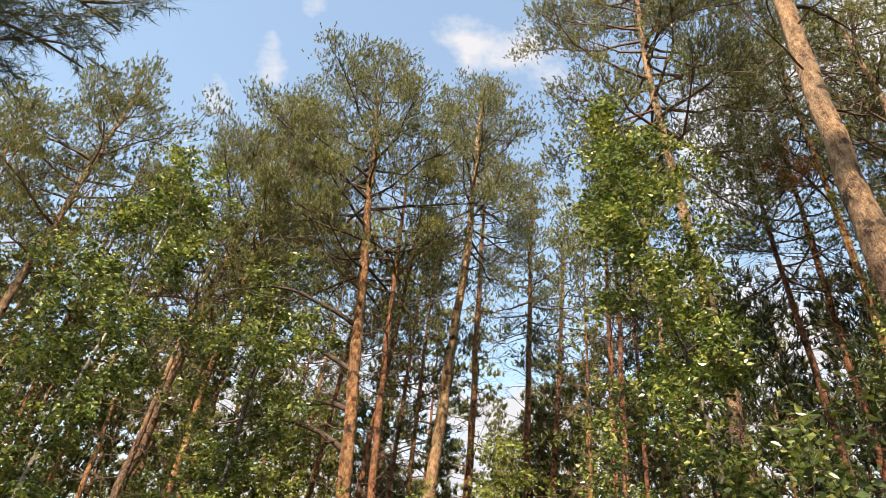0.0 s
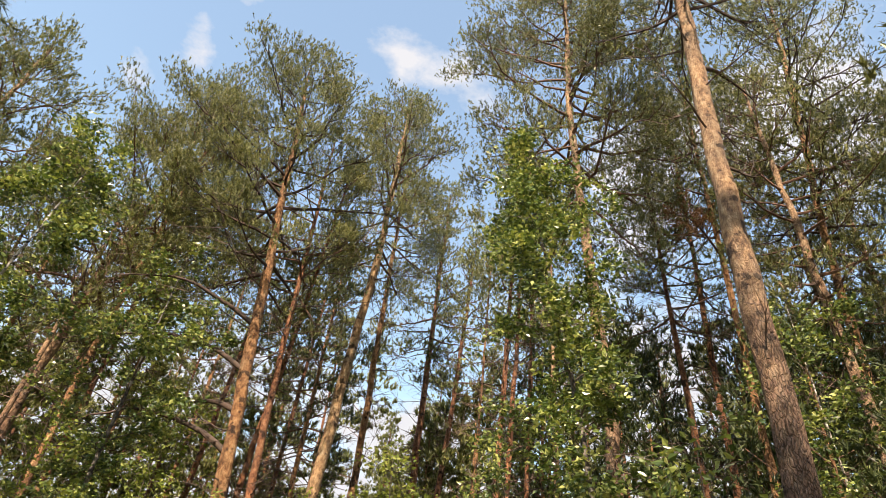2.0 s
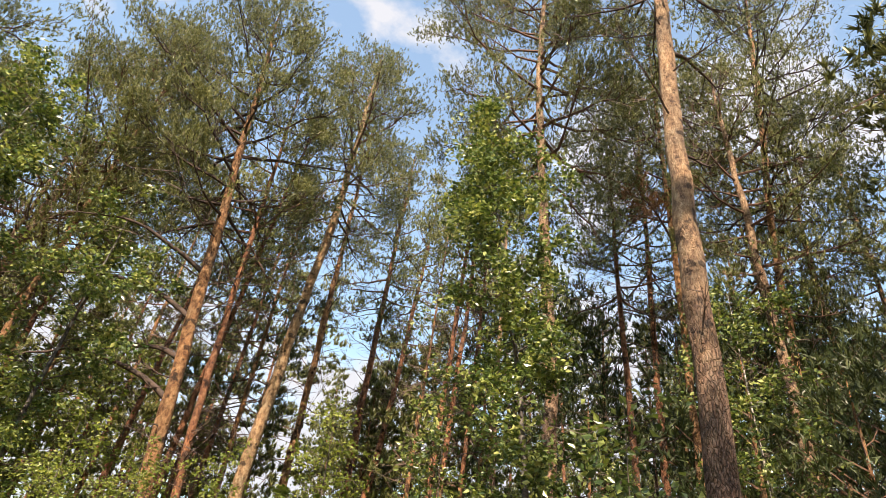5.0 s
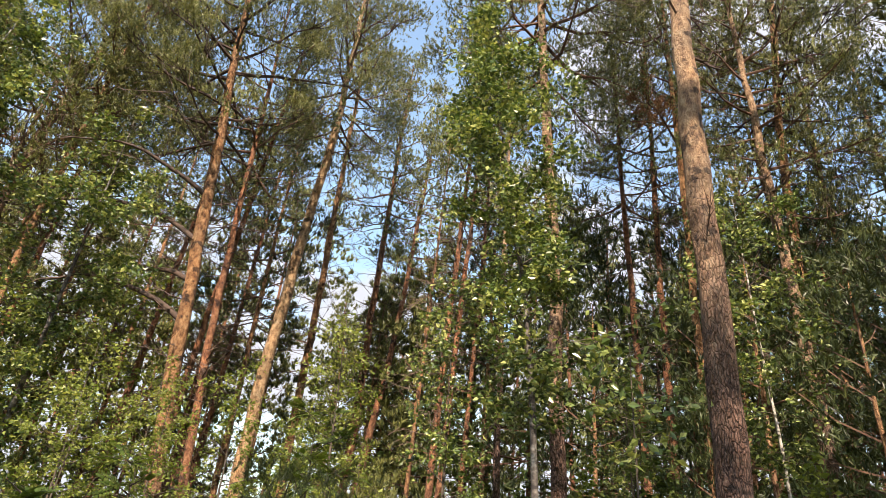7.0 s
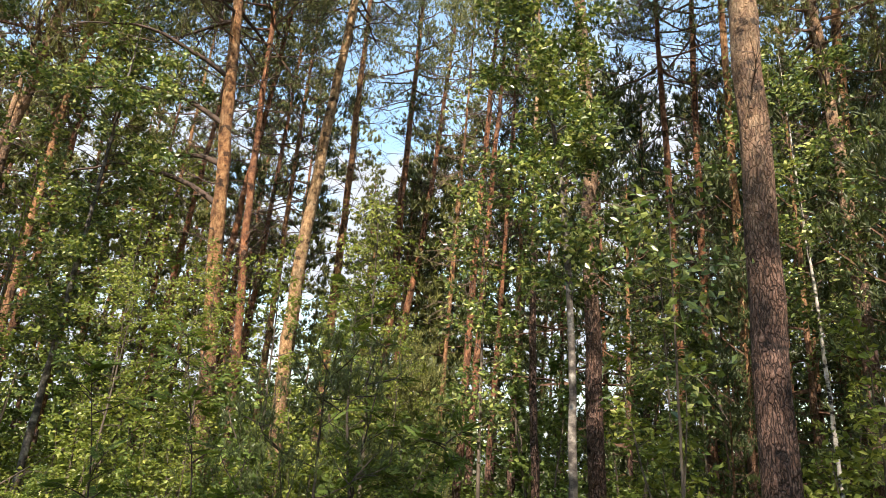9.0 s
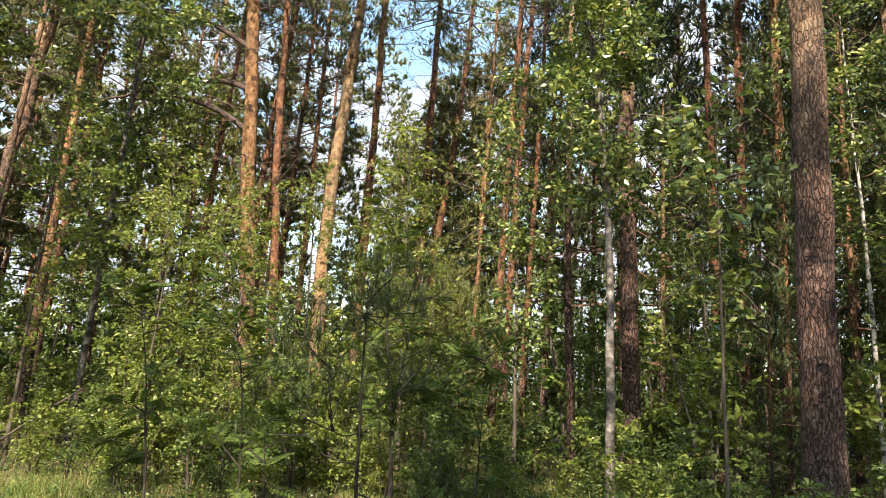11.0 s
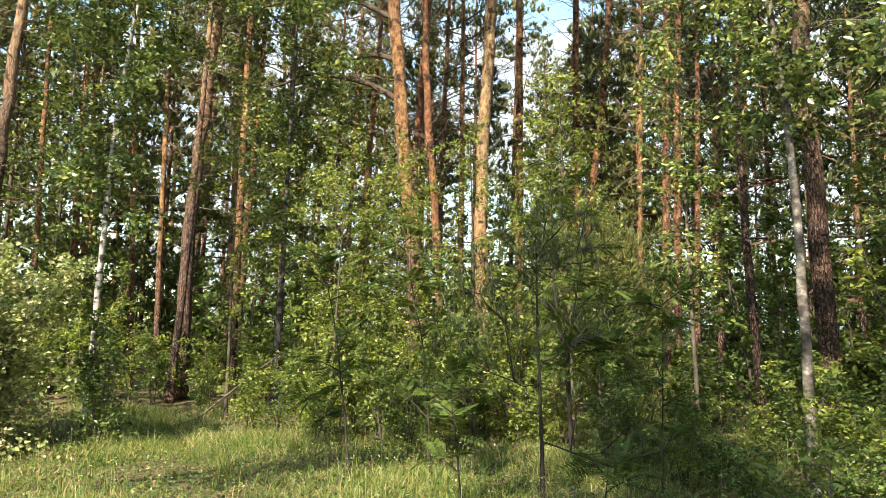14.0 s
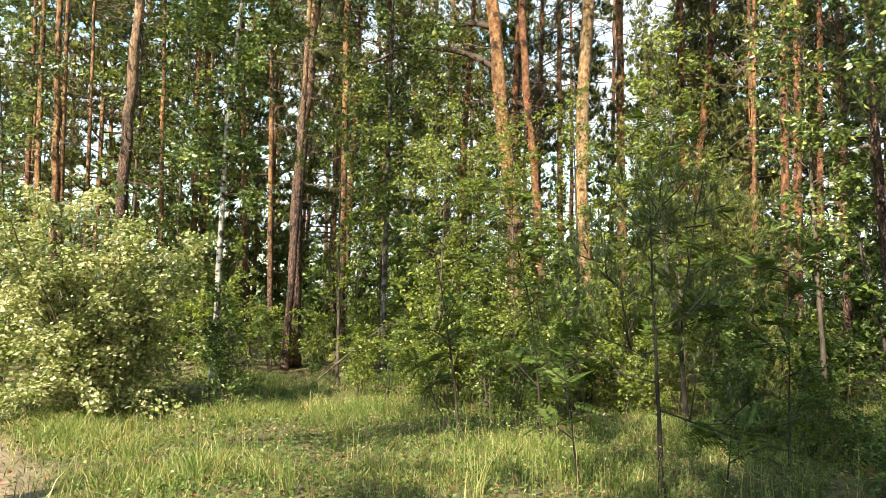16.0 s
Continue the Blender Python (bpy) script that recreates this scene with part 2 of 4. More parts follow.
def ground_mat():
    m, n, l, b = material("forest_floor", 0.95)
    a = noise_tex(n, l, 0.55, 5)
    f = noise_tex(n, l, 14, 7, None, 0.7)
    moss = ramp(n, [(0.3, (0.055, 0.04, 0.02)), (0.5, (0.11, 0.09, 0.036)), (0.7, (0.20, 0.145, 0.085))])
    l.new(f.outputs["Fac"], moss.inputs["Fac"])
    sand = ramp(n, [(0.3, (0.26, 0.18, 0.125)), (0.7, (0.45, 0.33, 0.25))])
    l.new(f.outputs["Fac"], sand.inputs["Fac"])
    c = n.new("ShaderNodeTexCoord")
    s = n.new("ShaderNodeSeparateXYZ")
    l.new(c.outputs["Object"], s.inputs[0])
    # a worn sandy track runs past the camera along a slanting line
    k = n.new("ShaderNodeMath")
    k.operation = "MULTIPLY_ADD"
    l.new(s.outputs["X"], k.inputs[0])
    k.inputs[1].default_value = 0.62
    l.new(s.outputs["Y"], k.inputs[2])
    k2 = n.new("ShaderNodeMath")
    k2.operation = "MULTIPLY_ADD"
    l.new(a.outputs["Fac"], k2.inputs[0])
    k2.inputs[1].default_value = 2.2
    l.new(k.outputs[0], k2.inputs[2])
    w = n.new("ShaderNodeMapRange")
    w.inputs["From Min"].default_value, w.inputs["From Max"].default_value = 2.9, 2.0
    l.new(k2.outputs[0], w.inputs["Value"])
    # the far verge of the track
    w2 = n.new("ShaderNodeMapRange")
    w2.inputs["From Min"].default_value, w2.inputs["From Max"].default_value = -1.7, -0.9
    l.new(k2.outputs[0], w2.inputs["Value"])
    both = n.new("ShaderNodeMath")
    both.operation = "MULTIPLY"
    l.new(w.outputs["Result"], both.inputs[0])
    l.new(w2.outputs["Result"], both.inputs[1])
    col = mixed(n, l, both.outputs[0], moss.outputs[0], sand.outputs[0])
    l.new(col, b.inputs["Base Color"])
    bump(n, l, f.outputs["Fac"], b, 0.6, 0.05)
    return m


SOIL = ground_mat()


# ---- mesh helpers ----
def unit(v):
    return v / (np.linalg.norm(v, axis=-1, keepdims=True) + 1e-9)


class Geo:
    def __init__(self):
        self.v, self.t, self.n = [], [], 0

    def put(self, v, t):
        self.v.append(np.asarray(v, float).reshape(-1, 3))
        self.t.append(np.asarray(t, int).reshape(-1, 3) + self.n)
        self.n += len(self.v[-1])

    def tube(self, pts, rad, sides=5, rough=None):
        pts, rad = np.asarray(pts, float), np.asarray(rad, float)
        k = len(pts)
        d = unit(np.gradient(pts, axis=0))
        ref = np.where(np.abs(d[:, 2:3]) > 0.9, [[1.0, 0, 0]], [[0, 0, 1.0]])
        a = unit(np.cross(d, ref))
        b = np.cross(d, a)
        ang = np.linspace(0, 2 * np.pi, sides, endpoint=False)
        rr = rad[:, None] * (np.ones((k, sides)) if rough is None else rough)
        ring = pts[:, None] + rr[..., None] * (np.cos(ang)[None, :, None] * a[:, None] + np.sin(ang)[None, :, None] * b[:, None])
        i, j = np.meshgrid(np.arange(k - 1), np.arange(sides), indexing="ij")
        p, q = i * sides + j, i * sides + (j + 1) % sides
        t = np.concatenate([np.stack([p, p + sides, q], -1).reshape(-1, 3), np.stack([q, p + sides, q + sides], -1).reshape(-1, 3)])
        self.put(ring, t)

    def mesh(self, name, mat, smooth=False):
        v, t = np.concatenate(self.v), np.concatenate(self.t)
        me = bpy.data.meshes.new(name)
        me.vertices.add(len(v))
        me.vertices.foreach_set("co", v.astype(np.float32).ravel())
        me.loops.add(3 * len(t))
        me.loops.foreach_set("vertex_index", t.astype(np.int32).ravel())
        me.polygons.add(len(t))
        me.polygons.foreach_set("loop_start", np.arange(0, 3 * len(t), 3, dtype=np.int32))
        me.polygons.foreach_set("use_smooth", np.full(len(t), smooth))
        me.update(calc_edges=True)
        me.materials.append(mat)
        return me


def part(name, geo, mat, parent, label="", smooth=False):
    ob = new(name, geo.mesh(name, mat, smooth))
    ob.parent = parent
    return tagged(ob, label) if label else ob


def needles(geo, rng, base, way, k, length, width, spread=0.6, shoot=0.2):
    """Shoots of k needles each; every needle a slim triangle."""
    n = len(base)
    if not n:
        return
    u = rng.random((n, k, 1))
    sl = shoot * rng.uniform(0.6, 1.3, (n, 1, 1))
    root = base[:, None] + way[:, None] * u * sl
    d = unit(way[:, None] * 0.8 + rng.normal(0, spread, (n, k, 3)))
    side = unit(np.cross(d, rng.normal(0, 1, (n, k, 3)))) * width * rng.uniform(0.6, 1.2, (n, k, 1)) * 0.5
    tip = root + d * length * rng.uniform(0.7, 1.25, (n, k, 1))
    v = np.stack([root - side, root + side, tip], 2).reshape(-1, 3)
    geo.put(v, np.arange(len(v)).reshape(-1, 3))


def leaves(geo, rng, at, size, droop=0.35, slim=0.62, tilt=2.2):
    """Folded pointed leaves, two triangles each, hanging a little."""
    n = len(at)
    if not n:
        return
    d = rng.normal(0, 1, (n, 3))
    d[:, 2] = d[:, 2] * 0.5 - droop
    d = unit(d)
    up = unit(np.array([0, 0, 1.0]) + rng.normal(0, tilt * 0.5, (n, 3)))
    s = unit(np.cross(d, up))
    nn = np.cross(s, d)
    ln = size * rng.uniform(0.6, 1.25, (n, 1))
    w = ln * slim * 0.5
    p0, p2 = at, at + d * ln
    mid = at + d * ln * 0.42
    v = np.stack([p0, mid + s * w + nn * w * 0.35, p2, mid - s * w + nn * w * 0.35], 1).reshape(-1, 3)
    i = np.arange(n)[:, None] * 4
    geo.put(v, np.concatenate([i + [0, 1, 2], i + [0, 2, 3]]))


def axis_of(path, height, base):
    """The trunk's centre line by height, through the given points, relative to its base."""
    p = np.array([(*base, 0.0)] + list(path), float)
    z = p[:, 2]
    s = (p[-1] - p[-2]) / max(z[-1] - z[-2], 0.1)

    def ax(h):
        h = np.asarray(h, float)
        xy = np.stack([np.interp(h, z, p[:, c]) + np.maximum(h - z[-1], 0) * s[c] * 0.7 for c in (0, 1)], -1) - np.array(base)
        return np.concatenate([xy, h[..., None]], -1)
    return ax


def trunk_geo(rng, ax, rad, height, sides, rings, power=0.5, flare=0.5):
    g = Geo()
    z = np.concatenate([[-0.15, 0.0, 0.12, 0.3], np.linspace(0.6, height, rings)])
    pts = ax(z)
    for _ in range(3):
        pts[3:-1, :2] = (pts[2:-2, :2] + 2 * pts[3:-1, :2] + pts[4:, :2]) / 4
    pts[:, :2] += 0.10 * rad * rng.normal(0, 1, (len(z), 2))
    r = rad * np.clip(1 - z / (height * 1.02), 0.004, 1) ** power * (1 + flare * np.exp(-np.maximum(z, 0) / 0.28))
    g.tube(pts, r, sides, 1 + rng.normal(0, 0.05, (len(z), sides)))
    return g, lambda h: rad * np.clip(1 - np.asarray(h) / (height * 1.02), 0.004, 1) ** power


def bough(rng, start, d, length, lift, sag=0.0, k=7, wob=0.05):
    s = np.linspace(0, 1, k)[:, None]
    p = start + d * length * s + np.array([0, 0, 1.0]) * length * (lift * s**2 - sag * s)
    w = rng.normal(0, wob, (k, 3)) * length * s
    return p + np.cumsum(w, 0) * 0.4


PINE_LABEL = "tall pine with flaking orange bark and a high needle crown"


TUFT_FINE, TUFT_MID, TUFT_FAR = (20, 0.068, 0.0145), (11, 0.085, 0.023), (8, 0.12, 0.034)


def pine(base, path, rad, height, crown_from, crown_r, seed, dens=1.0, tuft=TUFT_MID, dead=16, limbs=(), label=PINE_LABEL,
         bark=None, needle=None, lean_crown=(0, 0), sides=12, group="pines of the wood", low_sweep=0.0, joined=False, twig=None, bushy=1.0, tight=0.11):
    """A Scots pine: trunk, live boughs, needle crown, dead snags under the crown, and any large limbs by (height, azimuth, length, lift)."""
    rng = np.random.default_rng(seed)
    root = tagged(new("pine_tree"), label, "pine tree", group)
    root.location = (*base, 0)
    ax = axis_of(path, height, base)
    tg, rz = trunk_geo(rng, ax, rad, height, sides, 30)
    part("trunk", tg, bark or BARK, root, smooth=True)
    wood, crown, snag = Geo(), Geo(), Geo()
    shoots_p, shoots_d = [], []
    span = height - crown_from
    clump = tuft[0]
    nb = int(span / 0.22 * dens)
    for i in range(nb):
        u = (i + rng.random()) / nb
        h = crown_from + span * u * 0.985
        az = i * 2.39996 + rng.normal(0, 0.5)
        prof = (0.72 + 0.28 * min(1, u * 3.5)) * max(0.26, (1 - u**1.6) ** 0.55)
        ln = crown_r * prof * rng.uniform(0.6, 1.08)
        el = radians(-8 + 62 * u**1.3 + rng.normal(0, 11) - low_sweep * (1 - u))
        d = np.array([math.cos(az) * math.cos(el), math.sin(az) * math.cos(el), math.sin(el)])
        d[:2] += np.array(lean_crown) * 0.5
        d = unit(d)
        b = bough(rng, ax(h), d, ln, rng.uniform(0.05, 0.45), rng.uniform(0.0, 0.25), 7, 0.12)
        rb = min(0.55 * float(rz(h)), 0.010 + 0.013 * ln)
        if not joined:
            wood = Geo()
        if joined:
            wood.tube(b[[0, 3, 6]], np.linspace(rb, 0.006, 3), 3)
        else:
            wood.tube(b, rb * np.array([1, 0.85, 0.7, 0.56, 0.42, 0.3, 0.16]), 5)
        m = max(4, int(bushy * ln / (0.34 if joined else 0.235)))
        for j in range(m):
            # side branches that end in flat pads of upright shoots
            s = rng.uniform(0.26, 1.0)
            q = s * (len(b) - 1)
            i0 = min(int(q), len(b) - 2)
            p = b[i0] + (b[i0 + 1] - b[i0]) * (q - i0)
            td = unit(d * 0.8 + rng.normal(0, 0.62, 3) + np.array([0, 0, 0.2]))
            tl = min((0.30 + 0.42 * ln * (1.05 - s)) * rng.uniform(0.6, 1.25), 1.0)
            tw = bough(rng, p, td, tl, 0.25, 0.05, 4, 0.09)
            if joined:
                if tl > 0.7:
                    wood.tube(tw[[0, 3]], (0.008, 0.003), 3)
            else:
                wood.tube(tw[[0, 2, 3]], (0.004 + 0.008 * tl, 0.006, 0.003), 3)
            pads = 1 if joined else 2
            for g in range(pads):
                c0 = tw[3] if g == 0 else tw[1] + (tw[3] - tw[1]) * rng.uniform(0.2, 0.9) + rng.normal(0, 0.16, 3) * [1, 1, 0.6]
                c = max(3, int((6 if joined else 10 if clump > 18 else 6) * bushy * rng.uniform(0.6, 1.4)))
                shoots_p.append(c0 + rng.normal(0, 1, (c, 3)) * [0.14, 0.14, 0.04])
                shoots_d.append(unit(td * 0.35 + rng.normal(0, 0.3, (c, 3)) + np.array([0, 0, 0.9])))
        if not joined:
            part("bough", wood, twig or TWIG, root)
    lead = 70 if not joined else 25
    hh = rng.uniform(height - 0.35 * span, height, lead)
    shoots_p.append(ax(hh) + rng.normal(0, 0.16, (lead, 3)))
    shoots_d.append(unit(rng.normal(0, 0.6, (lead, 3)) + np.array([0, 0, 0.5])))
    for h, az, ln, lift, *kind in limbs:
        lg, spray = Geo(), Geo()
        a = radians(az)
        d = unit(np.array([math.sin(a), math.cos(a), lift]))
        b = bough(rng, ax(h), d, ln, -lift * 0.8, 0, 12, 0.03)
        lg.tube(b, np.linspace(min(0.5 * float(rz(h)), 0.02 + 0.016 * ln), 0.008, len(b)), 7)
        for s in rng.uniform(0.35, 1, 16 if kind else 9):
            i0 = int(s * (len(b) - 1))
            td = unit(d * 0.8 + rng.normal(0, 0.6, 3))
            tl = rng.uniform(0.3, 0.9) * (0.5 + 0.1 * ln)
            tw = bough(rng, b[i0], td, tl, 0.2, 0.1, 5, 0.08)
            lg.tube(tw, np.linspace(0.012, 0.003, 5), 3)
            c = 0 if "bare" in kind else int(tl * (30 if kind else 20))
            ss = rng.uniform(0.3, 1.0, c)[:, None]
            at = tw[0] + (tw[-1] - tw[0]) * ss + rng.normal(0, 0.06, (c, 3))
            way = unit(td + rng.normal(0, 0.6, (c, 3)) + np.array([0, 0, 0.3]))
            needles(spray, rng, at, way, *tuft)
        limb = part("limb", lg, twig or TWIG, root, "thick curved limb", True)
        if spray.v:
            tagged(part("needle_spray", spray, NEEDLE_DRY if "dry" in kind else needle or NEEDLE, limb, "rusty dead needles" if "dry" in kind else ""), kind="stuff")
    needles(crown, rng, np.concatenate(shoots_p), np.concatenate(shoots_d), *tuft, 0.4, tight)
    if joined:
        tagged(part("branchwork", wood, TWIG, root), kind="stuff")
    tagged(part("crown", crown, needle or NEEDLE, root), kind="stuff")
    for i in range(dead if joined else int(dead * 1.6)):
        h = crown_from * rng.uniform(0.42, 1.08)
        az = rng.uniform(0, 6.283)
        el = radians(rng.normal(4, 14))
        d = np.array([math.cos(az) * math.cos(el), math.sin(az) * math.cos(el), math.sin(el)])
        ln = rng.uniform(0.25, 1.2) * (0.6 + 1.5 * (h / crown_from) ** 2) * min(1.0, crown_r / 2)
        b = bough(rng, ax(h), d, ln, rng.uniform(-0.25, 0.3), 0.05, 7, 0.09)
        if not joined:
            snag = Geo()
        if joined:
            snag.tube(b[[0, 3, 6]], np.linspace(0.008 + 0.006 * ln, 0.002, 3), 3)
        else:
            snag.tube(b, np.linspace(0.008 + 0.006 * ln, 0.002, 7), 4)
        for s in rng.uniform(0.4, 1, 2 if joined else 3 + int(ln * 5)):
            td = unit(d + rng.normal(0, 0.7, 3))
            tw = bough(rng, b[int(s * 6)], td, rng.uniform(0.15, 0.6) * ln, 0.1, 0.1, 4, 0.1)[[0, 2, 3]]
            snag.tube(tw, np.linspace(0.006, 0.002, 3), 3)
        if not joined:
            part("dead_branch", snag, DEAD, root, "bare brown dead branch")
    if dead and joined:
        tagged(part("deadwood", snag, DEAD, root, "bare brown dead twigs"), kind="stuff")
    return root


def birch(base, path, rad, height, leaf_from, spread, count, size, seed, label, sides=9, mat=None, bark=None, name="birch_tree", category="birch", clump=0.16):
    """A birch: slim trunk, rising branches with hanging twigs, and small pointed leaves."""
    rng = np.random.default_rng(seed)
    root = tagged(new(name), label, category)
    root.location = (*base, 0)
    ax = axis_of(path, height, base)
    tg, rz = trunk_geo(rng, ax, rad, height, sides, 22, 0.75, 0.3)
    part("trunk", tg, bark or BIRCH, root, smooth=True)
    wood, foliage = Geo(), Geo()
    span = height - leaf_from
    nb = max(10, int(span / 0.17))
    twigs = []
    for i in range(nb):
        u = (i + rng.random()) / nb
        h = leaf_from + span * u * 0.97
        az = i * 2.39996 + rng.normal(0, 0.4)
        ln = spread * (0.3 + 0.7 * min(1, 1.7 * u)) * max(0.3, (1 - u**3) ** 0.6) * rng.uniform(0.5, 1.15)
        el = radians(rng.uniform(15, 50))
        d = np.array([math.cos(az) * math.cos(el), math.sin(az) * math.cos(el), math.sin(el)])
        b = bough(rng, ax(h), d, ln, -0.25, 0, 7, 0.06)
        wood, sprigs = Geo(), []
        wood.tube(b, np.linspace(min(0.5 * float(rz(h)), 0.006 + 0.008 * ln), 0.002, 7), 4)
        for s in rng.uniform(0.25, 1, 4 + int(ln * 5)):
            q = s * 6
            i0 = min(int(q), 5)
            p = b[i0] + (b[i0 + 1] - b[i0]) * (q - i0)
            td = unit(d * 0.6 + rng.normal(0, 0.6, 3) - np.array([0, 0, 0.25]))
            tw = bough(rng, p, td, rng.uniform(0.2, 0.6), -0.25, 0.0, 4, 0.06)
            if name == "sapling":
                sprig = Geo()
                sprig.tube(tw, np.linspace(0.004, 0.0015, 4), 3)
                sprigs.append(sprig)
            else:
                wood.tube(tw, np.linspace(0.004, 0.0015, 4), 3)
            twigs.append(tw)
        arm = part("bough", wood, STEM, root)
        for sprig in sprigs:
            part("twig", sprig, STEM, arm)
    tw = np.array(twigs)
    k = rng.integers(0, len(tw), count)
    s = rng.uniform(0.1, 3, count)
    i0 = np.minimum(s.astype(int), 2)
    p = tw[k, i0] + (tw[k, i0 + 1] - tw[k, i0]) * (s - i0)[:, None] + rng.normal(0, clump * 0.4, (count, 3))
    leaves(foliage, rng, p, size)
    tagged(part("crown", foliage, mat or BIRCH_LEAF, root), kind="stuff")
    return root


def shrub(name, base, height, spread, stems, count, size, seed, label, category, mat, slim=0.62, low=0.12, droop=0.2):
    """A shrub or leafy sapling: several thin stems with side twigs and leaves."""
    rng = np.random.default_rng(seed)
    root = tagged(new(name), label, category)
    root.location = (*base, 0)
    sprays, foliage = Geo(), Geo()
    twigs = []
    for i in range(stems):
        az = i * 2.4 + rng.normal(0, 0.5)
        out = spread * rng.uniform(0.1, 0.75) if stems > 1 else spread * 0.15
        top = height * rng.uniform(0.6, 1.0) if i else height
        k = 9
        s = np.linspace(0, 1, k)[:, None]
        b = np.array([math.cos(az), math.sin(az), 0]) * (0.05 + out * s**1.3) + np.array([0, 0, top]) * s - np.array([0, 0, 0.05]) * (1 - s)
        b = b + np.cumsum(rng.normal(0, 0.018 * height, (k, 3)) * [1, 1, 0.2], 0) * s
        wood = Geo()
        wood.tube(b, np.linspace(0.007 + 0.005 * height, 0.002, k), 5)
        for q in rng.uniform(low, 1, 5 + int(top * 4)):
            i0 = min(int(q * (k - 1)), k - 2)
            p = b[i0] + (b[i0 + 1] - b[i0]) * (q * (k - 1) - i0)
            a2 = rng.uniform(0, 6.283)
            td = unit(np.array([math.cos(a2), math.sin(a2), rng.uniform(0.0, 0.9)]))
            ln = spread * rng.uniform(0.25, 0.8) * (1.15 - q * 0.75)
            tw = bough(rng, p, td, ln, -0.2, 0, 5, 0.06)
            sprays.tube(tw[[0, 2, 4]], np.linspace(0.005, 0.0015, 3), 3)
            twigs.append(tw)
        part("stem", wood, STEM, root)
    tw = np.array(twigs)
    k = rng.integers(0, len(tw), count)
    s = rng.uniform(0.4, 4, count)
    i0 = np.minimum(s.astype(int), 3)
    p = tw[k, i0] + (tw[k, i0 + 1] - tw[k, i0]) * (s - i0)[:, None] + rng.normal(0, 0.05, (count, 3))
    leaves(foliage, rng, p, size, droop, slim)
    tagged(part("branchwork", sprays, STEM, root), kind="stuff")
    tagged(part("foliage", foliage, mat, root), kind="stuff")
    return root


def rowan(base, path, height, seed, count, label, reach=0.7, rad=0.022):
    """A rowan sapling with feathered leaves of paired leaflets."""
    rng = np.random.default_rng(seed)
    root = tagged(new("rowan_sapling"), label, "sapling")
    root.location = (*base, 0)
    ax = axis_of(path, height, base)
    tg, rz = trunk_geo(rng, ax, rad, height, 7, 16, 0.8, 0.2)
    part("trunk", tg, STEM_SHADED, root, smooth=True)
    wood, fol = Geo(), Geo()
    ends = []
    for i in range(int(height * 6)):
        h = height * rng.uniform(0.2, 1.0)
        az = i * 2.4
        ln = reach * rng.uniform(0.3, 1.0) * (1.15 - h / height * 0.8)
        d = unit(np.array([math.cos(az), math.sin(az), rng.uniform(0.3, 1.0)]))
        b = bough(rng, ax(h), d, ln, -0.1, 0, 5, 0.04)
        wood.tube(b, np.linspace(0.008, 0.003, 5), 4)
        ends += [(b[k], d) for k in (2, 3, 4, 4)]
    for i in range(count):
        p, d = ends[rng.integers(len(ends))]
        a = unit(d * 0.5 + rng.normal(0, 0.7, 3) * [1, 1, 0.5])
        ln = rng.uniform(0.15, 0.25)
        s = unit(np.cross(a, [0, 0, 1.0]) + rng.normal(0, 0.35, 3))
        n = np.cross(s, a)
        x = np.linspace(0.25, 1, 7)[:, None]
        rach = p + a * ln * x - n * 0.05 * x**2
        for sg in (-1, 1):
            tip = rach + sg * s * 0.074 * (1.1 - 0.5 * np.abs(x - 0.55)) + a * 0.022 - n * 0.012
            w = a * 0.014
            mid = (rach + tip) / 2
            v = np.stack([rach, mid + w, tip, mid - w], 1).reshape(-1, 3)
            k = np.arange(7)[:, None] * 4
            fol.put(v, np.concatenate([k + [0, 1, 2], k + [0, 2, 3]]))
        wood.tube(np.stack([p, rach[3], rach[-1]]), [0.0025, 0.002, 0.001], 3)
    tagged(part("leafstalk", wood, STEM_SHADED, root), kind="stuff")
    tagged(part("foliage", fol, ROWAN_LEAF, root), kind="stuff")
    return root


# ---- ground ----
def rise(x, y):
    return 0.05 * np.sin(x * 0.9 + 1.0) * np.cos(y * 0.7) + 0.03 * np.sin(x * 2.3 + y * 1.7)


def build_ground():
    g = Geo()
    rad = np.concatenate([np.linspace(0, 30, 76), np.geomspace(32, 2500, 30)])
    ang = np.linspace(0, 2 * np.pi, 128, endpoint=False)
    r, a = np.meshgrid(rad, ang, indexing="ij")
    x, y = r * np.sin(a), r * np.cos(a)
    z = rise(x, y) * np.clip(2 - r / 40, 0, 1) - 0.03
    i, j = np.meshgrid(np.arange(len(rad) - 1), np.arange(128), indexing="ij")
    p, q = i * 128 + j, i * 128 + (j + 1) % 128
    g.put(np.stack([x, y, z], -1), np.concatenate([np.stack([p, q, p + 128], -1).reshape(-1, 3), np.stack([q, q + 128, p + 128], -1).reshape(-1, 3)]))
    ob = new("ground", g.mesh("ground", SOIL, True))
    tagged(ob, "forest floor of needles, moss and a worn sandy track", "ground", kind="structure")


build_ground()

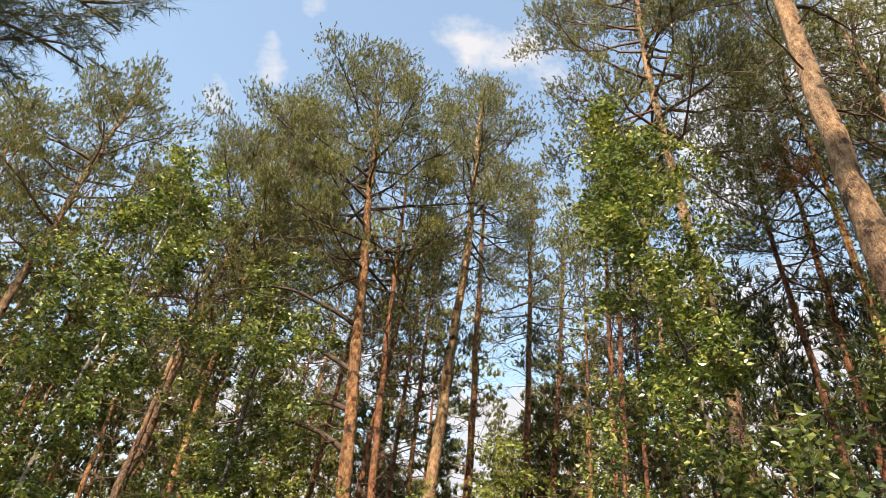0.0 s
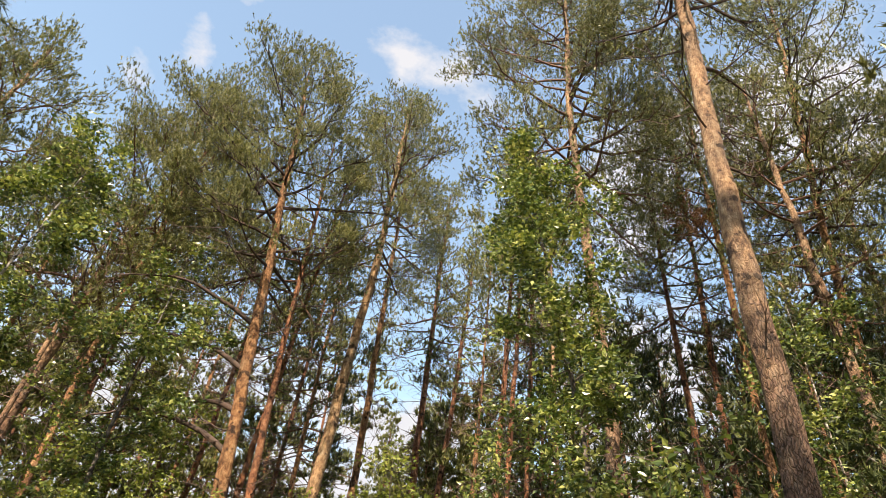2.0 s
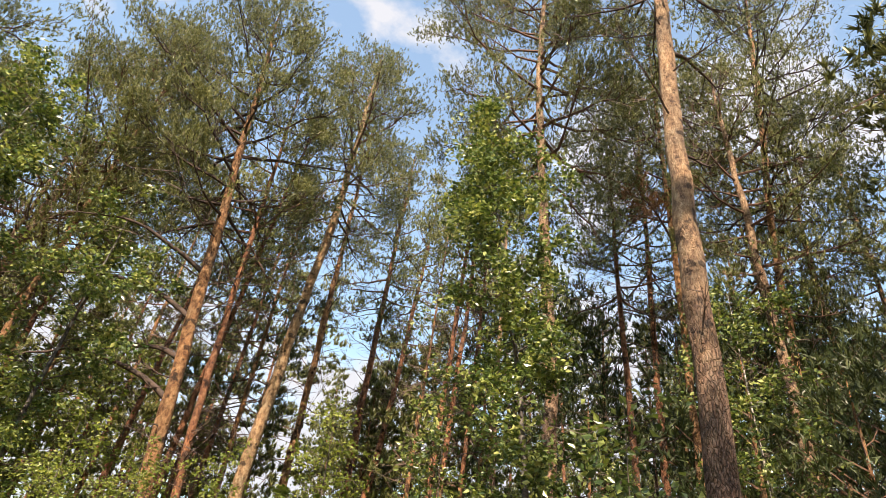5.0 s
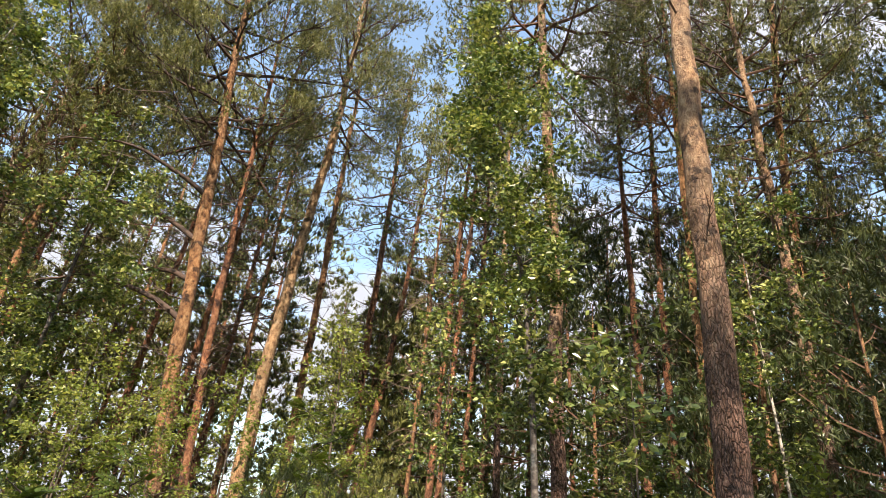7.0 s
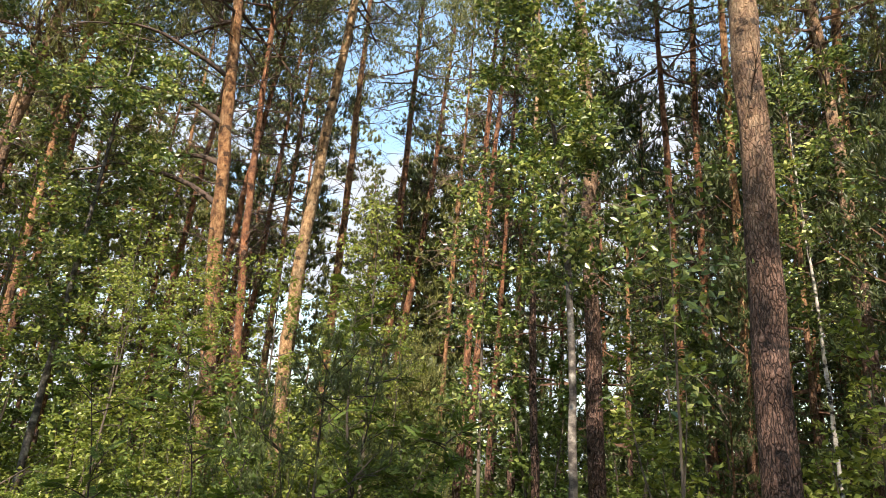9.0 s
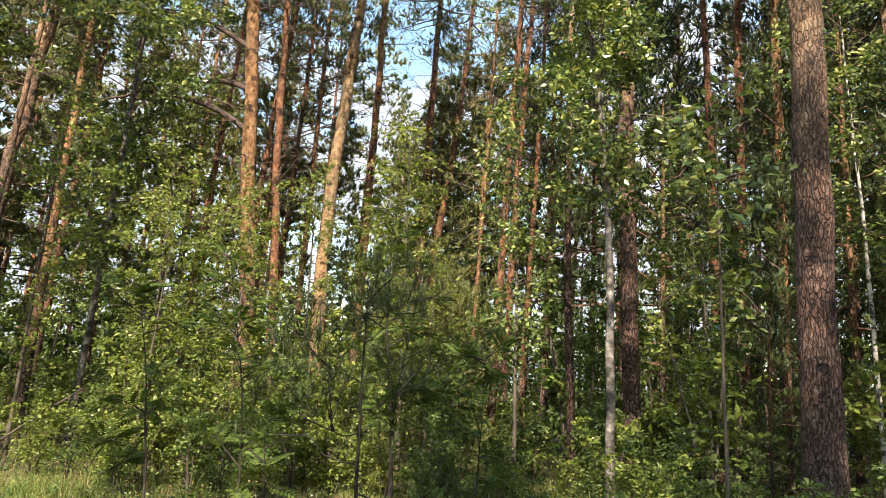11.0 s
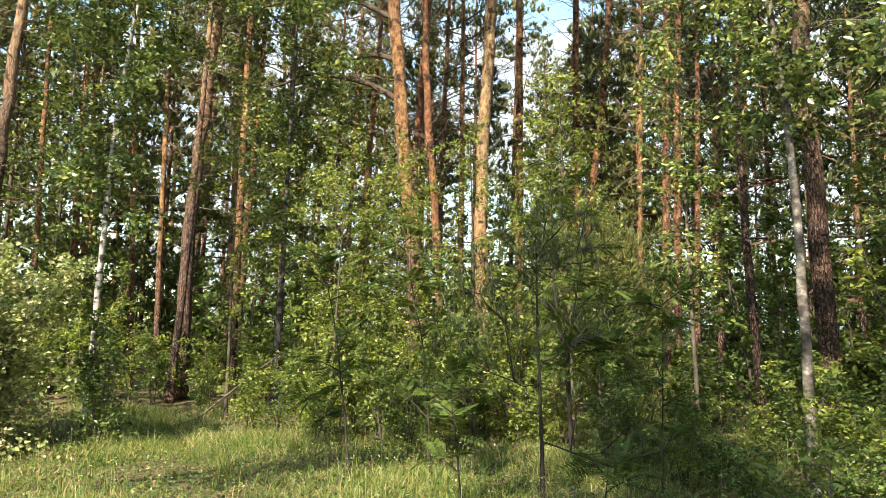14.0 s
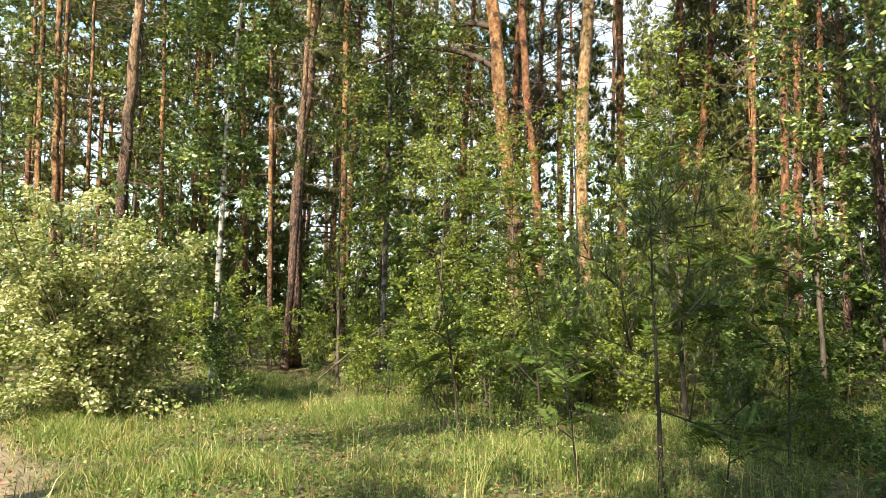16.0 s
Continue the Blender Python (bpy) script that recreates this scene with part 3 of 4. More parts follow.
# ---- the pines that stand out ----
pine((4.48, 5.93), [(4.5, 5.93, 1.05), (4.53, 5.91, 4.27), (4.46, 5.89, 9.34), (4.5, 5.88, 11.37)], 0.187, 21, 13.0, 3.2, 11, 1.2, twig=LIMB, bushy=1.2, dead=7, bark=BARK_HIGH, sides=20,
     limbs=[(11.3, 75, 1.9, 0.9), (9.9, 60, 0.8, 0.5, "bare"), (8.9, 80, 0.7, 0.3, "bare")], label="large pine with plated grey-brown bark turning orange above")
pine((-1.67, 12.0), [(-1.89, 11.92, 2.53), (-2.14, 11.8, 4.8), (-2.36, 11.7, 7.3), (-2.6, 11.6, 10), (-2.9, 11.62, 13), (-3.02, 11.6, 14.5), (-3.2, 11.5, 16.4)], 0.153, 16.5, 9.3, 3.3, 12, 1.4, lean_crown=(-0.25, -0.1), tuft=TUFT_FINE, bushy=1.35, dead=16,
     twig=LIMB,
     limbs=[(5.7, -82, 4.1, 0.75), (7.3, -85, 4.4, 0.7), (6.5, -55, 3.0, 0.6), (8.3, -105, 3.4, 0.6), (9.4, -70, 1.4, 1.4, "bare")], label="tall pine with bright orange trunk and two long curved limbs")
pine((-1.35, 12.4), [(-1.5, 12.35, 2.5), (-1.8, 12.3, 6.0), (-1.95, 12.3, 9.5)], 0.09, 15, 9.6, 2.0, 13, 1.0, dead=22, bark=BARK_RED)
pine((-0.7, 14.09), [(-0.74, 14.04, 2.16), (-0.81, 13.98, 5.24), (-0.62, 13.97, 8.42), (-0.38, 13.98, 12.44), (-0.36, 14.0, 16)], 0.156, 19.1, 12.2, 2.6, 14, 1.4, bushy=1.25, tuft=TUFT_FINE, dead=16, bark=BARK_PALE)
pine((0.1, 17.0), [(0.08, 17.0, 2.48), (0.05, 16.98, 8.04), (-0.03, 16.95, 14.8)], 0.125, 19, 13.5, 2.1, 15, 1.0, dead=22)
pine((1.83, 19.91), [(1.83, 19.91, 5.72), (1.82, 19.91, 12.44), (1.88, 19.91, 17.1)], 0.15, 21, 12.5, 2.5, 16, 1.0, dead=26, tuft=TUFT_FAR, bark=BARK_RED)
pine((1.75, 19.98), [(1.96, 19.96, 2.37), (2.62, 19.88, 8.28), (2.85, 19.8, 11.7)], 0.13, 18, 12, 2.2, 17, 0.9, dead=26, tuft=TUFT_FAR, bark=BARK_RED)
pine((2.78, 12.73), [(2.8, 12.73, 2.11), (2.86, 12.71, 6.47), (2.95, 12.68, 9)], 0.085, 15, 10, 1.8, 18, 0.8, dead=28, bark=BARK_RED)
pine((3.0, 12.8), [(3.02, 12.8, 2.11), (3.1, 12.8, 6.47), (3.2, 12.8, 9)], 0.08, 14.5, 10, 1.6, 118, 0.8, dead=20, bark=BARK_RED)
pine((3.31, 9.48), [(3.27, 9.49, 0.88), (3.16, 9.53, 2.9), (3.09, 9.55, 6.66)], 0.065, 11, 8.2, 1.4, 19, 0.8, dead=14, bark=BARK_HIGH)
pine((4.3, 9.61), [(4.26, 9.63, 1.06), (4.04, 9.7, 7.9), (3.9, 9.75, 10), (3.68, 9.84, 14.36), (3.68, 9.84, 17.38)], 0.135, 22, 11.6, 3.6, 20, 1.5, bushy=1.3, tuft=TUFT_FINE, dead=16, bark=BARK_HIGH, low_sweep=8)
pine((7.14, 12.08), [(7.12, 12.09, 1.7), (7.03, 12.15, 6.78), (6.87, 12.22, 11.4)], 0.095, 17, 10.6, 2.3, 21, 1.1, bushy=1.1, dead=20, bark=BARK_RED)
pine((8.05, 12.7), [(8.05, 12.7, 7.12), (8.07, 12.69, 12.3)], 0.108, 19, 12, 2.4, 22, 1.1, bushy=1.1, dead=18, bark=BARK_RED)
pine((7.54, 10.64), [(7.53, 10.65, 6.93), (7.5, 10.65, 11.62), (7.46, 10.65, 15.4)], 0.095, 20, 12, 2.6, 23, 1.3, bushy=1.2, tuft=TUFT_MID, dead=14, limbs=[(11.6, -128, 2.0, 0.35, "dry")])
pine((9.45, 10.35), [(9.66, 10.15, 7.02), (9.78, 10.05, 11.7), (10.02, 9.82, 15.25), (10.28, 9.56, 19.8)], 0.13, 23, 12.2, 3.4, 24, 1.6, twig=LIMB, bushy=1.25, tuft=TUFT_MID, dead=20)
pine((8.25, 8.72), [(8.28, 8.69, 3.94), (8.3, 8.68, 5.27), (8.21, 8.76, 7.58)], 0.135, 16, 8.8, 2.4, 37, 1.1, bushy=1.1, dead=16, bark=BARK_HIGH)
pine((11.57, 11.09), [(11.27, 11.38, 4.7), (10.95, 11.68, 8.64)], 0.08, 17, 9, 2.3, 38, 1.0, bushy=1.1, dead=14)
pine((11.75, 10.89), [(11.72, 10.93, 6.9), (11.71, 10.94, 8.84)], 0.10, 18, 9.5, 2.4, 39, 1.0, bushy=1.1, dead=14)
pine((12.6, 8.2), [(12.6, 8.2, 8)], 0.11, 17, 7.5, 2.7, 40, 0.7, dead=14, tuft=TUFT_FAR)
pine((14.5, 11.5), [(14.4, 11.5, 8)], 0.11, 18, 7.5, 2.7, 45, 0.7, dead=14, tuft=TUFT_FAR)
pine((-6.74, 12.4), [(-6.58, 12.46, 3.77), (-6.5, 12.46, 6)], 0.075, 12, 8, 1.6, 47, 0.8, dead=12, bark=BARK_HIGH)
pine((-10.08, 11.36), [(-10.06, 11.38, 3.56), (-9.89, 11.54, 9.33), (-9.83, 11.59, 13.19)], 0.137, 15.4, 9.0, 2.9, 28, 1.3, bushy=1.3, tuft=TUFT_FINE, dead=14, bark=BARK_HIGH, limbs=[(13.6, 60, 1.9, 0.25), (12.4, -120, 2.4, 0.3)], lean_crown=(-0.1, -0.2))
pine((-6.87, 12.94), [(-6.83, 12.96, 4.23), (-6.51, 13.04, 9.46), (-6.19, 13.19, 12.28)], 0.153, 15.6, 8.8, 3.4, 26, 1.3, bushy=1.3, tuft=TUFT_FINE, dead=18, bark=BARK_HIGH, lean_crown=(-0.1, -0.15))
pine((-5.6, 12.6), [(-5.65, 12.6, 8), (-5.3, 12.5, 13)], 0.085, 16.0, 9.2, 2.6, 46, 1.2, bushy=1.2, tuft=TUFT_FINE, dead=18)
pine((-2.25, 13.42), [(-2.16, 13.42, 5.9), (-1.9, 13.35, 9.0)], 0.08, 15, 10, 1.6, 131, 0.9, dead=22, bark=BARK_RED)
pine((-11.5, 11.4), [(-11.6, 11.3, 6.8)], 0.06, 14, 8.5, 1.8, 132, 0.8, dead=12, joined=True)
pine((-11.15, 11.75), [(-11.22, 11.68, 4.8)], 0.05, 12, 8, 1.6, 133, 0.8, dead=12, joined=True)
pine((-10.0, 12.7), [(-10.15, 12.6, 6.9)], 0.06, 14, 8.5, 1.8, 134, 0.8, dead=12, joined=True)
pine((-9.47, 13.1), [(-9.54, 13.06, 5.0)], 0.08, 15, 9, 1.9, 135, 0.8, dead=14, joined=True)
pine((-9.3, 13.3), [(-9.4, 13.2, 5.0)], 0.06, 14, 9, 1.6, 136, 0.8, dead=14, joined=True)
pine((-8.0, 14.05), [(-8.13, 13.96, 5.9)], 0.07, 14, 9, 1.8, 137, 0.8, dead=14, joined=True)
pine((2.86, 15.77), [(2.96, 15.74, 6.4)], 0.055, 15, 10, 1.6, 138, 0.8, dead=16, joined=True)
pine((-11.58, 11.32), [(-11.64, 11.26, 3.7), (-11.72, 11.18, 7.52)], 0.083, 14, 9, 2.0, 29, 0.8, dead=14)
pine((-13.25, 12.48), [(-13.31, 12.42, 3.95), (-13.37, 12.34, 7.63)], 0.08, 15, 9, 2.0, 30, 0.8, dead=14, tuft=TUFT_FAR)
pine((-5.61, 15.12), [(-5.58, 15.13, 7.8)], 0.095, 15, 9.5, 1.9, 31, 0.9, dead=20, bark=BARK_RED)
pine((-6.49, 14.72), [(-6.4, 14.76, 3.14), (-6.32, 14.8, 5.46)], 0.09, 14, 9, 1.8, 48, 0.8, dead=16, bark=BARK_RED)
pine((-4.3, 17.5), [(-4.2, 17.58, 5.27), (-4.03, 17.62, 8.07)], 0.10, 16, 10, 2.0, 49, 0.9, dead=18, tuft=TUFT_FAR, bark=BARK_RED)
pine((-8.94, 14.57), [(-9.06, 14.5, 3.32), (-9.21, 14.41, 6.56)], 0.075, 14, 9, 1.8, 55, 0.8, dead=14)
pine((3.8, 14.55), [(3.85, 14.54, 1.98), (3.95, 14.51, 6.42)], 0.07, 15, 10, 1.6, 56, 0.8, dead=18, bark=BARK_RED)
pine((-5.7, 21.36), [(-5.59, 21.39, 5.85), (-5.5, 21.42, 10)], 0.10, 17, 11, 2.0, 32, 0.8, dead=16, tuft=TUFT_FAR)
pine((-9.29, 20.1), [(-9.19, 20.14, 3.81), (-9.03, 20.22, 9.26)], 0.11, 18, 11, 2.2, 33, 0.8, dead=16, tuft=TUFT_FAR)
pine((-2.45, 19.93), [(-2.31, 19.95, 7.22), (-2.23, 19.96, 10.46)], 0.10, 18, 11, 2.3, 34, 0.9, dead=22, tuft=TUFT_FAR, bark=BARK_RED)
pine((-1.5, 17.9), [(-1.55, 17.9, 8)], 0.10, 15, 8, 2.0, 57, 1.0, dead=30, tuft=TUFT_FAR, needle=NEEDLE_SHADED)
pine((5.68, 21.25), [(5.71, 21.24, 2.48), (5.84, 21.21, 9.52)], 0.08, 18, 11, 2.2, 35, 0.8, dead=20, tuft=TUFT_FAR, bark=BARK_RED)
pine((6.34, 21.06), [(6.39, 21.04, 4.19), (6.47, 21.02, 8.7)], 0.085, 18, 12, 2.2, 36, 0.8, dead=20, tuft=TUFT_FAR)
# a pine beside the track whose lowest boughs hang into the view, shade painted into their needles
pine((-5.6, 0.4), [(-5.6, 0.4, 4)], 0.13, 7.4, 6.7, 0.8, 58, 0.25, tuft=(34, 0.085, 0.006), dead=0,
     limbs=[(5.2, 49, 3.7, 0.04, "hanging"), (5.9, 48, 3.7, 0.08, "hanging"), (5.3, 52, 3.0, 0.02, "hanging"), (5.6, 45, 3.2, 0.02, "hanging"), (4.8, 46, 3.3, 0.05, "hanging")], label="pine beside the track with dark overhanging boughs", twig=STEM, needle=NEEDLE_SHADED)

# ---- birches ----
birch((2.85, 6.97), [(2.84, 6.97, 0.72), (2.81, 6.99, 2.36), (2.79, 7.0, 3.42), (2.62, 7.06, 5.25), (1.9, 7.15, 9.6)], 0.054, 10.0, 3.4, 1.75, 16000, 0.08, 41,
      "slim birch with white bark and bright green leaves", bark=MOTTLED)
birch((-5.91, 8.64), [(-5.89, 8.66, 2.32), (-5.84, 8.65, 4.66), (-5.7, 8.6, 5.3)], 0.051, 9.6, 2.8, 1.7, 14000, 0.085, 42, "slim birch with pale white trunk at the grass edge")
birch((6.63, 7.55), [(6.6, 7.58, 1.68), (6.56, 7.61, 3.84), (6.48, 7.68, 5.87)], 0.035, 8.2, 3.4, 1.5, 5500, 0.08, 43, "thin white birch among shaded pines")
birch((-4.24, 11.3), [(-4.21, 11.32, 2.4)], 0.061, 9.5, 2.6, 1.9, 9000, 0.095, 44, "birch with mottled grey and white bark", bark=MOTTLED)

birch((3.0, 5.0), [(2.85, 4.85, 3.0)], 0.018, 4.2, 2.3, 0.75, 450, 0.095, 84, "thin lime-green sapling with broad sunlit leaves", bark=STEM, name="sapling", category="sapling")

# ---- bushes and saplings of the near edge ----
shrub("bush", (-6.4, 6.75), 2.6, 1.8, 24, 30000, 0.062, 51, "broad rounded bush with pale sunlit leaves", "bush", PALE_LEAF, slim=0.72, low=0.05)
rowan((0.61, 7.9), [(0.54, 8.05, 1.24), (0.41, 8.1, 1.79), (0.38, 8.12, 2.91)], 3.6, 52, 210, "rowan sapling with a dark stem and feathered leaves", 0.95, 0.03)
rowan((0.61, 7.9), [(0.56, 8.05, 1.2), (0.71, 8.09, 2.14)], 2.9, 57, 130, "second stem of a rowan with feathered leaves", 0.8, 0.022)
rowan((-1.69, 6.61), [(-1.9, 6.69, 1.39), (-2.04, 6.64, 2.05)], 2.3, 54, 70, "slender rowan sapling with lime-green feathered leaves", 0.6, 0.014)
rowan((-1.75, 6.75), [(-2.1, 6.8, 0.45)], 0.75, 61, 34, "low arching rowan shoot over the grass", 0.55, 0.008)
rowan((-0.85, 6.4), [(-0.94, 6.4, 1.26), (-1.17, 6.37, 2.29)], 2.7, 59, 80, "thin dark rowan sapling with sparse feathered leaves", 0.55, 0.012)
rowan((-0.45, 5.3), [(-0.55, 5.3, 0.7)], 1.35, 62, 40, "thin rowan sapling with a bare dark stem", 0.4, 0.009)
rowan((1.28, 6.4), [(1.3, 6.4, 1.0)], 1.9, 60, 90, "bushy rowan sapling in the shade", 0.7, 0.010)
rowan((0.62, 5.5), [(0.66, 5.5, 0.3)], 0.6, 63, 30, "low rowan shoot with broad feathered leaves", 0.5, 0.008)
pine((0.16, 5.5), [(0.13, 5.53, 1.04), (0.11, 5.53, 1.6)], 0.018, 2.3, 0.4, 1.0, 53, 1.0, bushy=0.5, tuft=(30, 0.075, 0.006), dead=0, label="young pine sapling with long dark needles", needle=NEEDLE_SHADED, sides=7,
     group="young pines", bark=STEM_SHADED, twig=STEM_SHADED)
pine((1.65, 11.94), [(1.64, 11.94, 1.5)], 0.03, 3.0, 0.3, 1.0, 66, 2.0, bushy=1.8, tuft=(14, 0.10, 0.014), dead=0, label="young pine with fresh yellow-green needles", sides=7, group="young pines", bark=STEM, twig=STEM)

shrub("sapling", (1.75, 4.3), 0.85, 0.55, 2, 150, 0.07, 68, "low lime-green sapling with broad bright leaves", "sapling", LIME_LEAF, low=0.5)
kinds = [
    shrub("sapling", (-2.9, 9.6), 3.2, 1.1, 3, 1250, 0.095, 61, "leafy lime-green sapling with thin dark stems", "sapling", LIME_LEAF),
    shrub("sapling", (1.2, 8.6), 2.4, 1.0, 4, 1250, 0.09, 62, "leafy green sapling with thin dark stems", "sapling", SHRUB_LEAF),
    shrub("shrub", (-4.8, 12.6), 1.6, 1.05, 6, 1450, 0.088, 63, "low lime-green shrub on the forest floor", "shrub", LIME_LEAF),
    shrub("shrub", (3.6, 7.6), 1.2, 1.0, 6, 1600, 0.075, 64, "low leafy green shrub on the forest floor", "shrub", SHRUB_LEAF),
    shrub("sapling", (5.2, 10.4), 4.4, 1.3, 3, 2000, 0.108, 65, "tall leafy sapling with thin dark stems", "sapling", SHRUB_LEAF),
]
far_shrub = shrub("shrub", (-9.0, 18.0), 2.8, 1.3, 4, 900, 0.15, 67, "leafy green shrub deep in the wood", "shrub", SHRUB_LEAF)
for k in (*kinds, far_shrub):
    k["group"] = "undergrowth"
rng = np.random.default_rng(5)
for x, y, z, k in ((1.9, 5.9, 0.5, 3), (2.6, 5.6, 0.55, 3), (3.4, 6.3, 0.7, 3), (0.9, 7.0, 0.5, 1), (-1.3, 7.6, 0.6, 1), (5.4, 6.6, 0.9, 3),
                   (-2.6, 8.4, 0.55, 2), (-3.9, 9.4, 0.6, 2), (-3.3, 8.9, 0.5, 1), (-2.8, 9.4, 0.7, 2), (-1.8, 8.8, 0.6, 1), (-4.4, 10.4, 0.7, 2), (-0.9, 8.2, 0.6, 2), (-7.0, 7.9, 0.7, 1), (-8.3, 8.6, 0.9, 2), (-7.7, 6.3, 0.7, 2), (-4.9, 7.4, 0.55, 1), (-5.2, 7.9, 0.7, 1), (3.9, 5.0, 0.8, 3), (3.0, 4.9, 0.55, 3)):
    copy_thing(kinds[k], pose(x, y, 0, 0, 0, rng.uniform(0, 360)) @ Matrix.Scale(z, 4))
for a0, a1, r0, r1, z0, z1, some, count in ((-19, -7, 8.6, 11.5, 0.35, 0.68, (0, 0, 1, 2), 16), (-47, -19, 12.4, 15.0, 0.4, 0.75, (0, 1, 2, 3), 16),
                                             (-6, 4, 8.2, 10.5, 0.45, 0.75, (0, 1, 2), 10), (8, 34, 6.6, 9.0, 0.4, 0.7, (1, 3, 2), 14)):
    for i in range(count):
        az, r = radians(a0 + (a1 - a0) * (i + rng.random()) / count), rng.uniform(r0, r1)
        copy_thing(kinds[some[i % len(some)]], pose(r * math.sin(az), r * math.cos(az), 0, 0, 0, rng.uniform(0, 360)) @ Matrix.Scale(rng.uniform(z0, z1), 4))
placed = [(0.17, 5.2), (4.55, 5.86), (2.89, 6.9), (-6.3, 6.7)]
tries = 0
while len(placed) < 134 and tries < 9000:
    tries += 1
    az, r = rng.uniform(-56, 56), rng.uniform(6.5, 26)
    x, y = r * math.sin(radians(az)), r * math.cos(radians(az))
    edge_r = 12.6 if az < -17 else (9.2 if az < -8 else 8.6)
    if r < edge_r or any((x - a) ** 2 + (y - b) ** 2 < 0.8 for a, b in placed):
        continue
    placed.append((x, y))
    far = 1 + max(0, r - 12) * 0.03
    k = kinds[int(rng.choice([0, 1, 2, 3, 4], p=[0.25, 0.27, 0.22, 0.14, 0.12]))]
    copy_thing(far_shrub if r > 15.5 else k, pose(x, y, 0, 0, 0, rng.uniform(0, 360)) @ Matrix.Scale(rng.uniform(0.7, 1.15) * far, 4))

# ---- young broadleaf trees between the pines ----
young = [
    birch((-9.8, 12.8), [(-9.7, 12.8, 4.0)], 0.045, 9.0, 2.4, 1.9, 3400, 0.11, 81, "slender young birch with fresh green leaves", bark=STEM),
    birch((-3.4, 13.2), [(-3.5, 13.2, 4.0)], 0.04, 7.5, 1.6, 1.6, 2100, 0.1, 82, "slender young birch with fresh lime-green leaves", bark=STEM, mat=LIME_LEAF),
]
for k in young:
    k["group"] = "young birches"
for x, y, z, k in ((-11.4, 10.2, 0.9, 0), (-6.0, 14.2, 0.8, 0), (-11.5, 13.5, 1.3, 0), (-4.6, 10.2, 0.75, 1), (-1.6, 9.5, 0.55, 1), (-2.6, 9.0, 0.52, 1),
                   (-3.0, 10.8, 0.68, 1), (0.9, 10.8, 0.8, 1), (6.0, 10.8, 0.6, 1), (9.0, 9.8, 0.6, 0), (1.0, 15.0, 0.9, 1),
                   (9.6, 12.8, 1.2, 0), (9.8, 7.6, 0.55, 0), (-0.6, 9.4, 0.6, 1), (0.3, 11.6, 0.62, 1), (-1.9, 10.4, 0.62, 1), (1.2, 10.0, 0.5, 1), (2.3, 8.9, 0.72, 0), (5.2, 9.0, 0.6, 0)):
    copy_thing(young[k], pose(x, y, 0, rng.normal(0, 2), rng.normal(0, 2), rng.uniform(0, 360)) @ Matrix.Scale(z, 4))

# ---- far pines ----
far_kinds = [pine((x, y), [(x + 0.1, y, 8)], 0.11, h, h * 0.42, 2.3, s, 0.62, tuft=(15, 0.19, 0.056), dead=14, sides=7, label="slender pine deep in the wood", group="far pines", joined=True, bark=BARK_RED)
             for x, y, h, s in ((-15, 24, 18, 71), (10, 27, 19, 72), (-4, 29, 17, 73), (14, 17, 18, 74))]
spots = [(-15, 24), (10, 27), (-4, 29), (14, 17)]
tries = 0
while len(spots) < 84 and tries < 6000:
    tries += 1
    az, r = rng.uniform(-64, 64), rng.uniform(18, 48)
    x, y = r * math.sin(radians(az)), r * math.cos(radians(az))
    if any((x - a) ** 2 + (y - b) ** 2 < 5 for a, b in spots):
        continue
    spots.append((x, y))
    copy_thing(far_kinds[int(rng.integers(4))], pose(x, y, 0, rng.normal(0, 1.5), rng.normal(0, 1.5), rng.uniform(0, 360)) @ Matrix.Scale(rng.uniform(0.85, 1.15) * (0.78 if r < 26 else 1.0), 4))

# lower, bushier pines that close the gaps between the far trunks
low_kinds = [pine((x, y), [(x, y, 5)], 0.08, h, h * 0.2, 1.9, s, 0.75, tuft=(15, 0.19, 0.056), dead=6, sides=7, label="low bushy pine deep in the wood", group="low far pines", joined=True)
             for x, y, h, s in ((-12.0, 20.0, 10, 76), (3.0, 25.0, 11, 77))]
for i in range(24):
    az, r = radians(-50 + 4.4 * i + rng.normal(0, 1.5)), rng.uniform(21, 34)
    open_sky = -22 < math.degrees(az) < 3
    copy_thing(low_kinds[i % 2], pose(r * math.sin(az), r * math.cos(az), 0, 0, 0, rng.uniform(0, 360)) @ Matrix.Scale(rng.uniform(0.8, 1.2) * (0.9 if open_sky else 1.05), 4))

for x, y in ((-17.0, 14.0), (-15.0, 16.5), (-19.0, 17.5), (-13.6, 14.6), (-11.5, 16.4), (-10.6, 18.6), (-8.4, 18.4), (-7.0, 20.6), (-12.8, 18.0), (-5.2, 22.5), (-1.2, 24.5), (1.4, 25.0), (2.4, 21.8), (4.2, 23.0), (5.4, 20.2), (3.4, 18.4)):
    copy_thing(low_kinds[0], pose(x, y, 0, 0, 0, 31 * x) @ Matrix.Scale(1.1, 4))

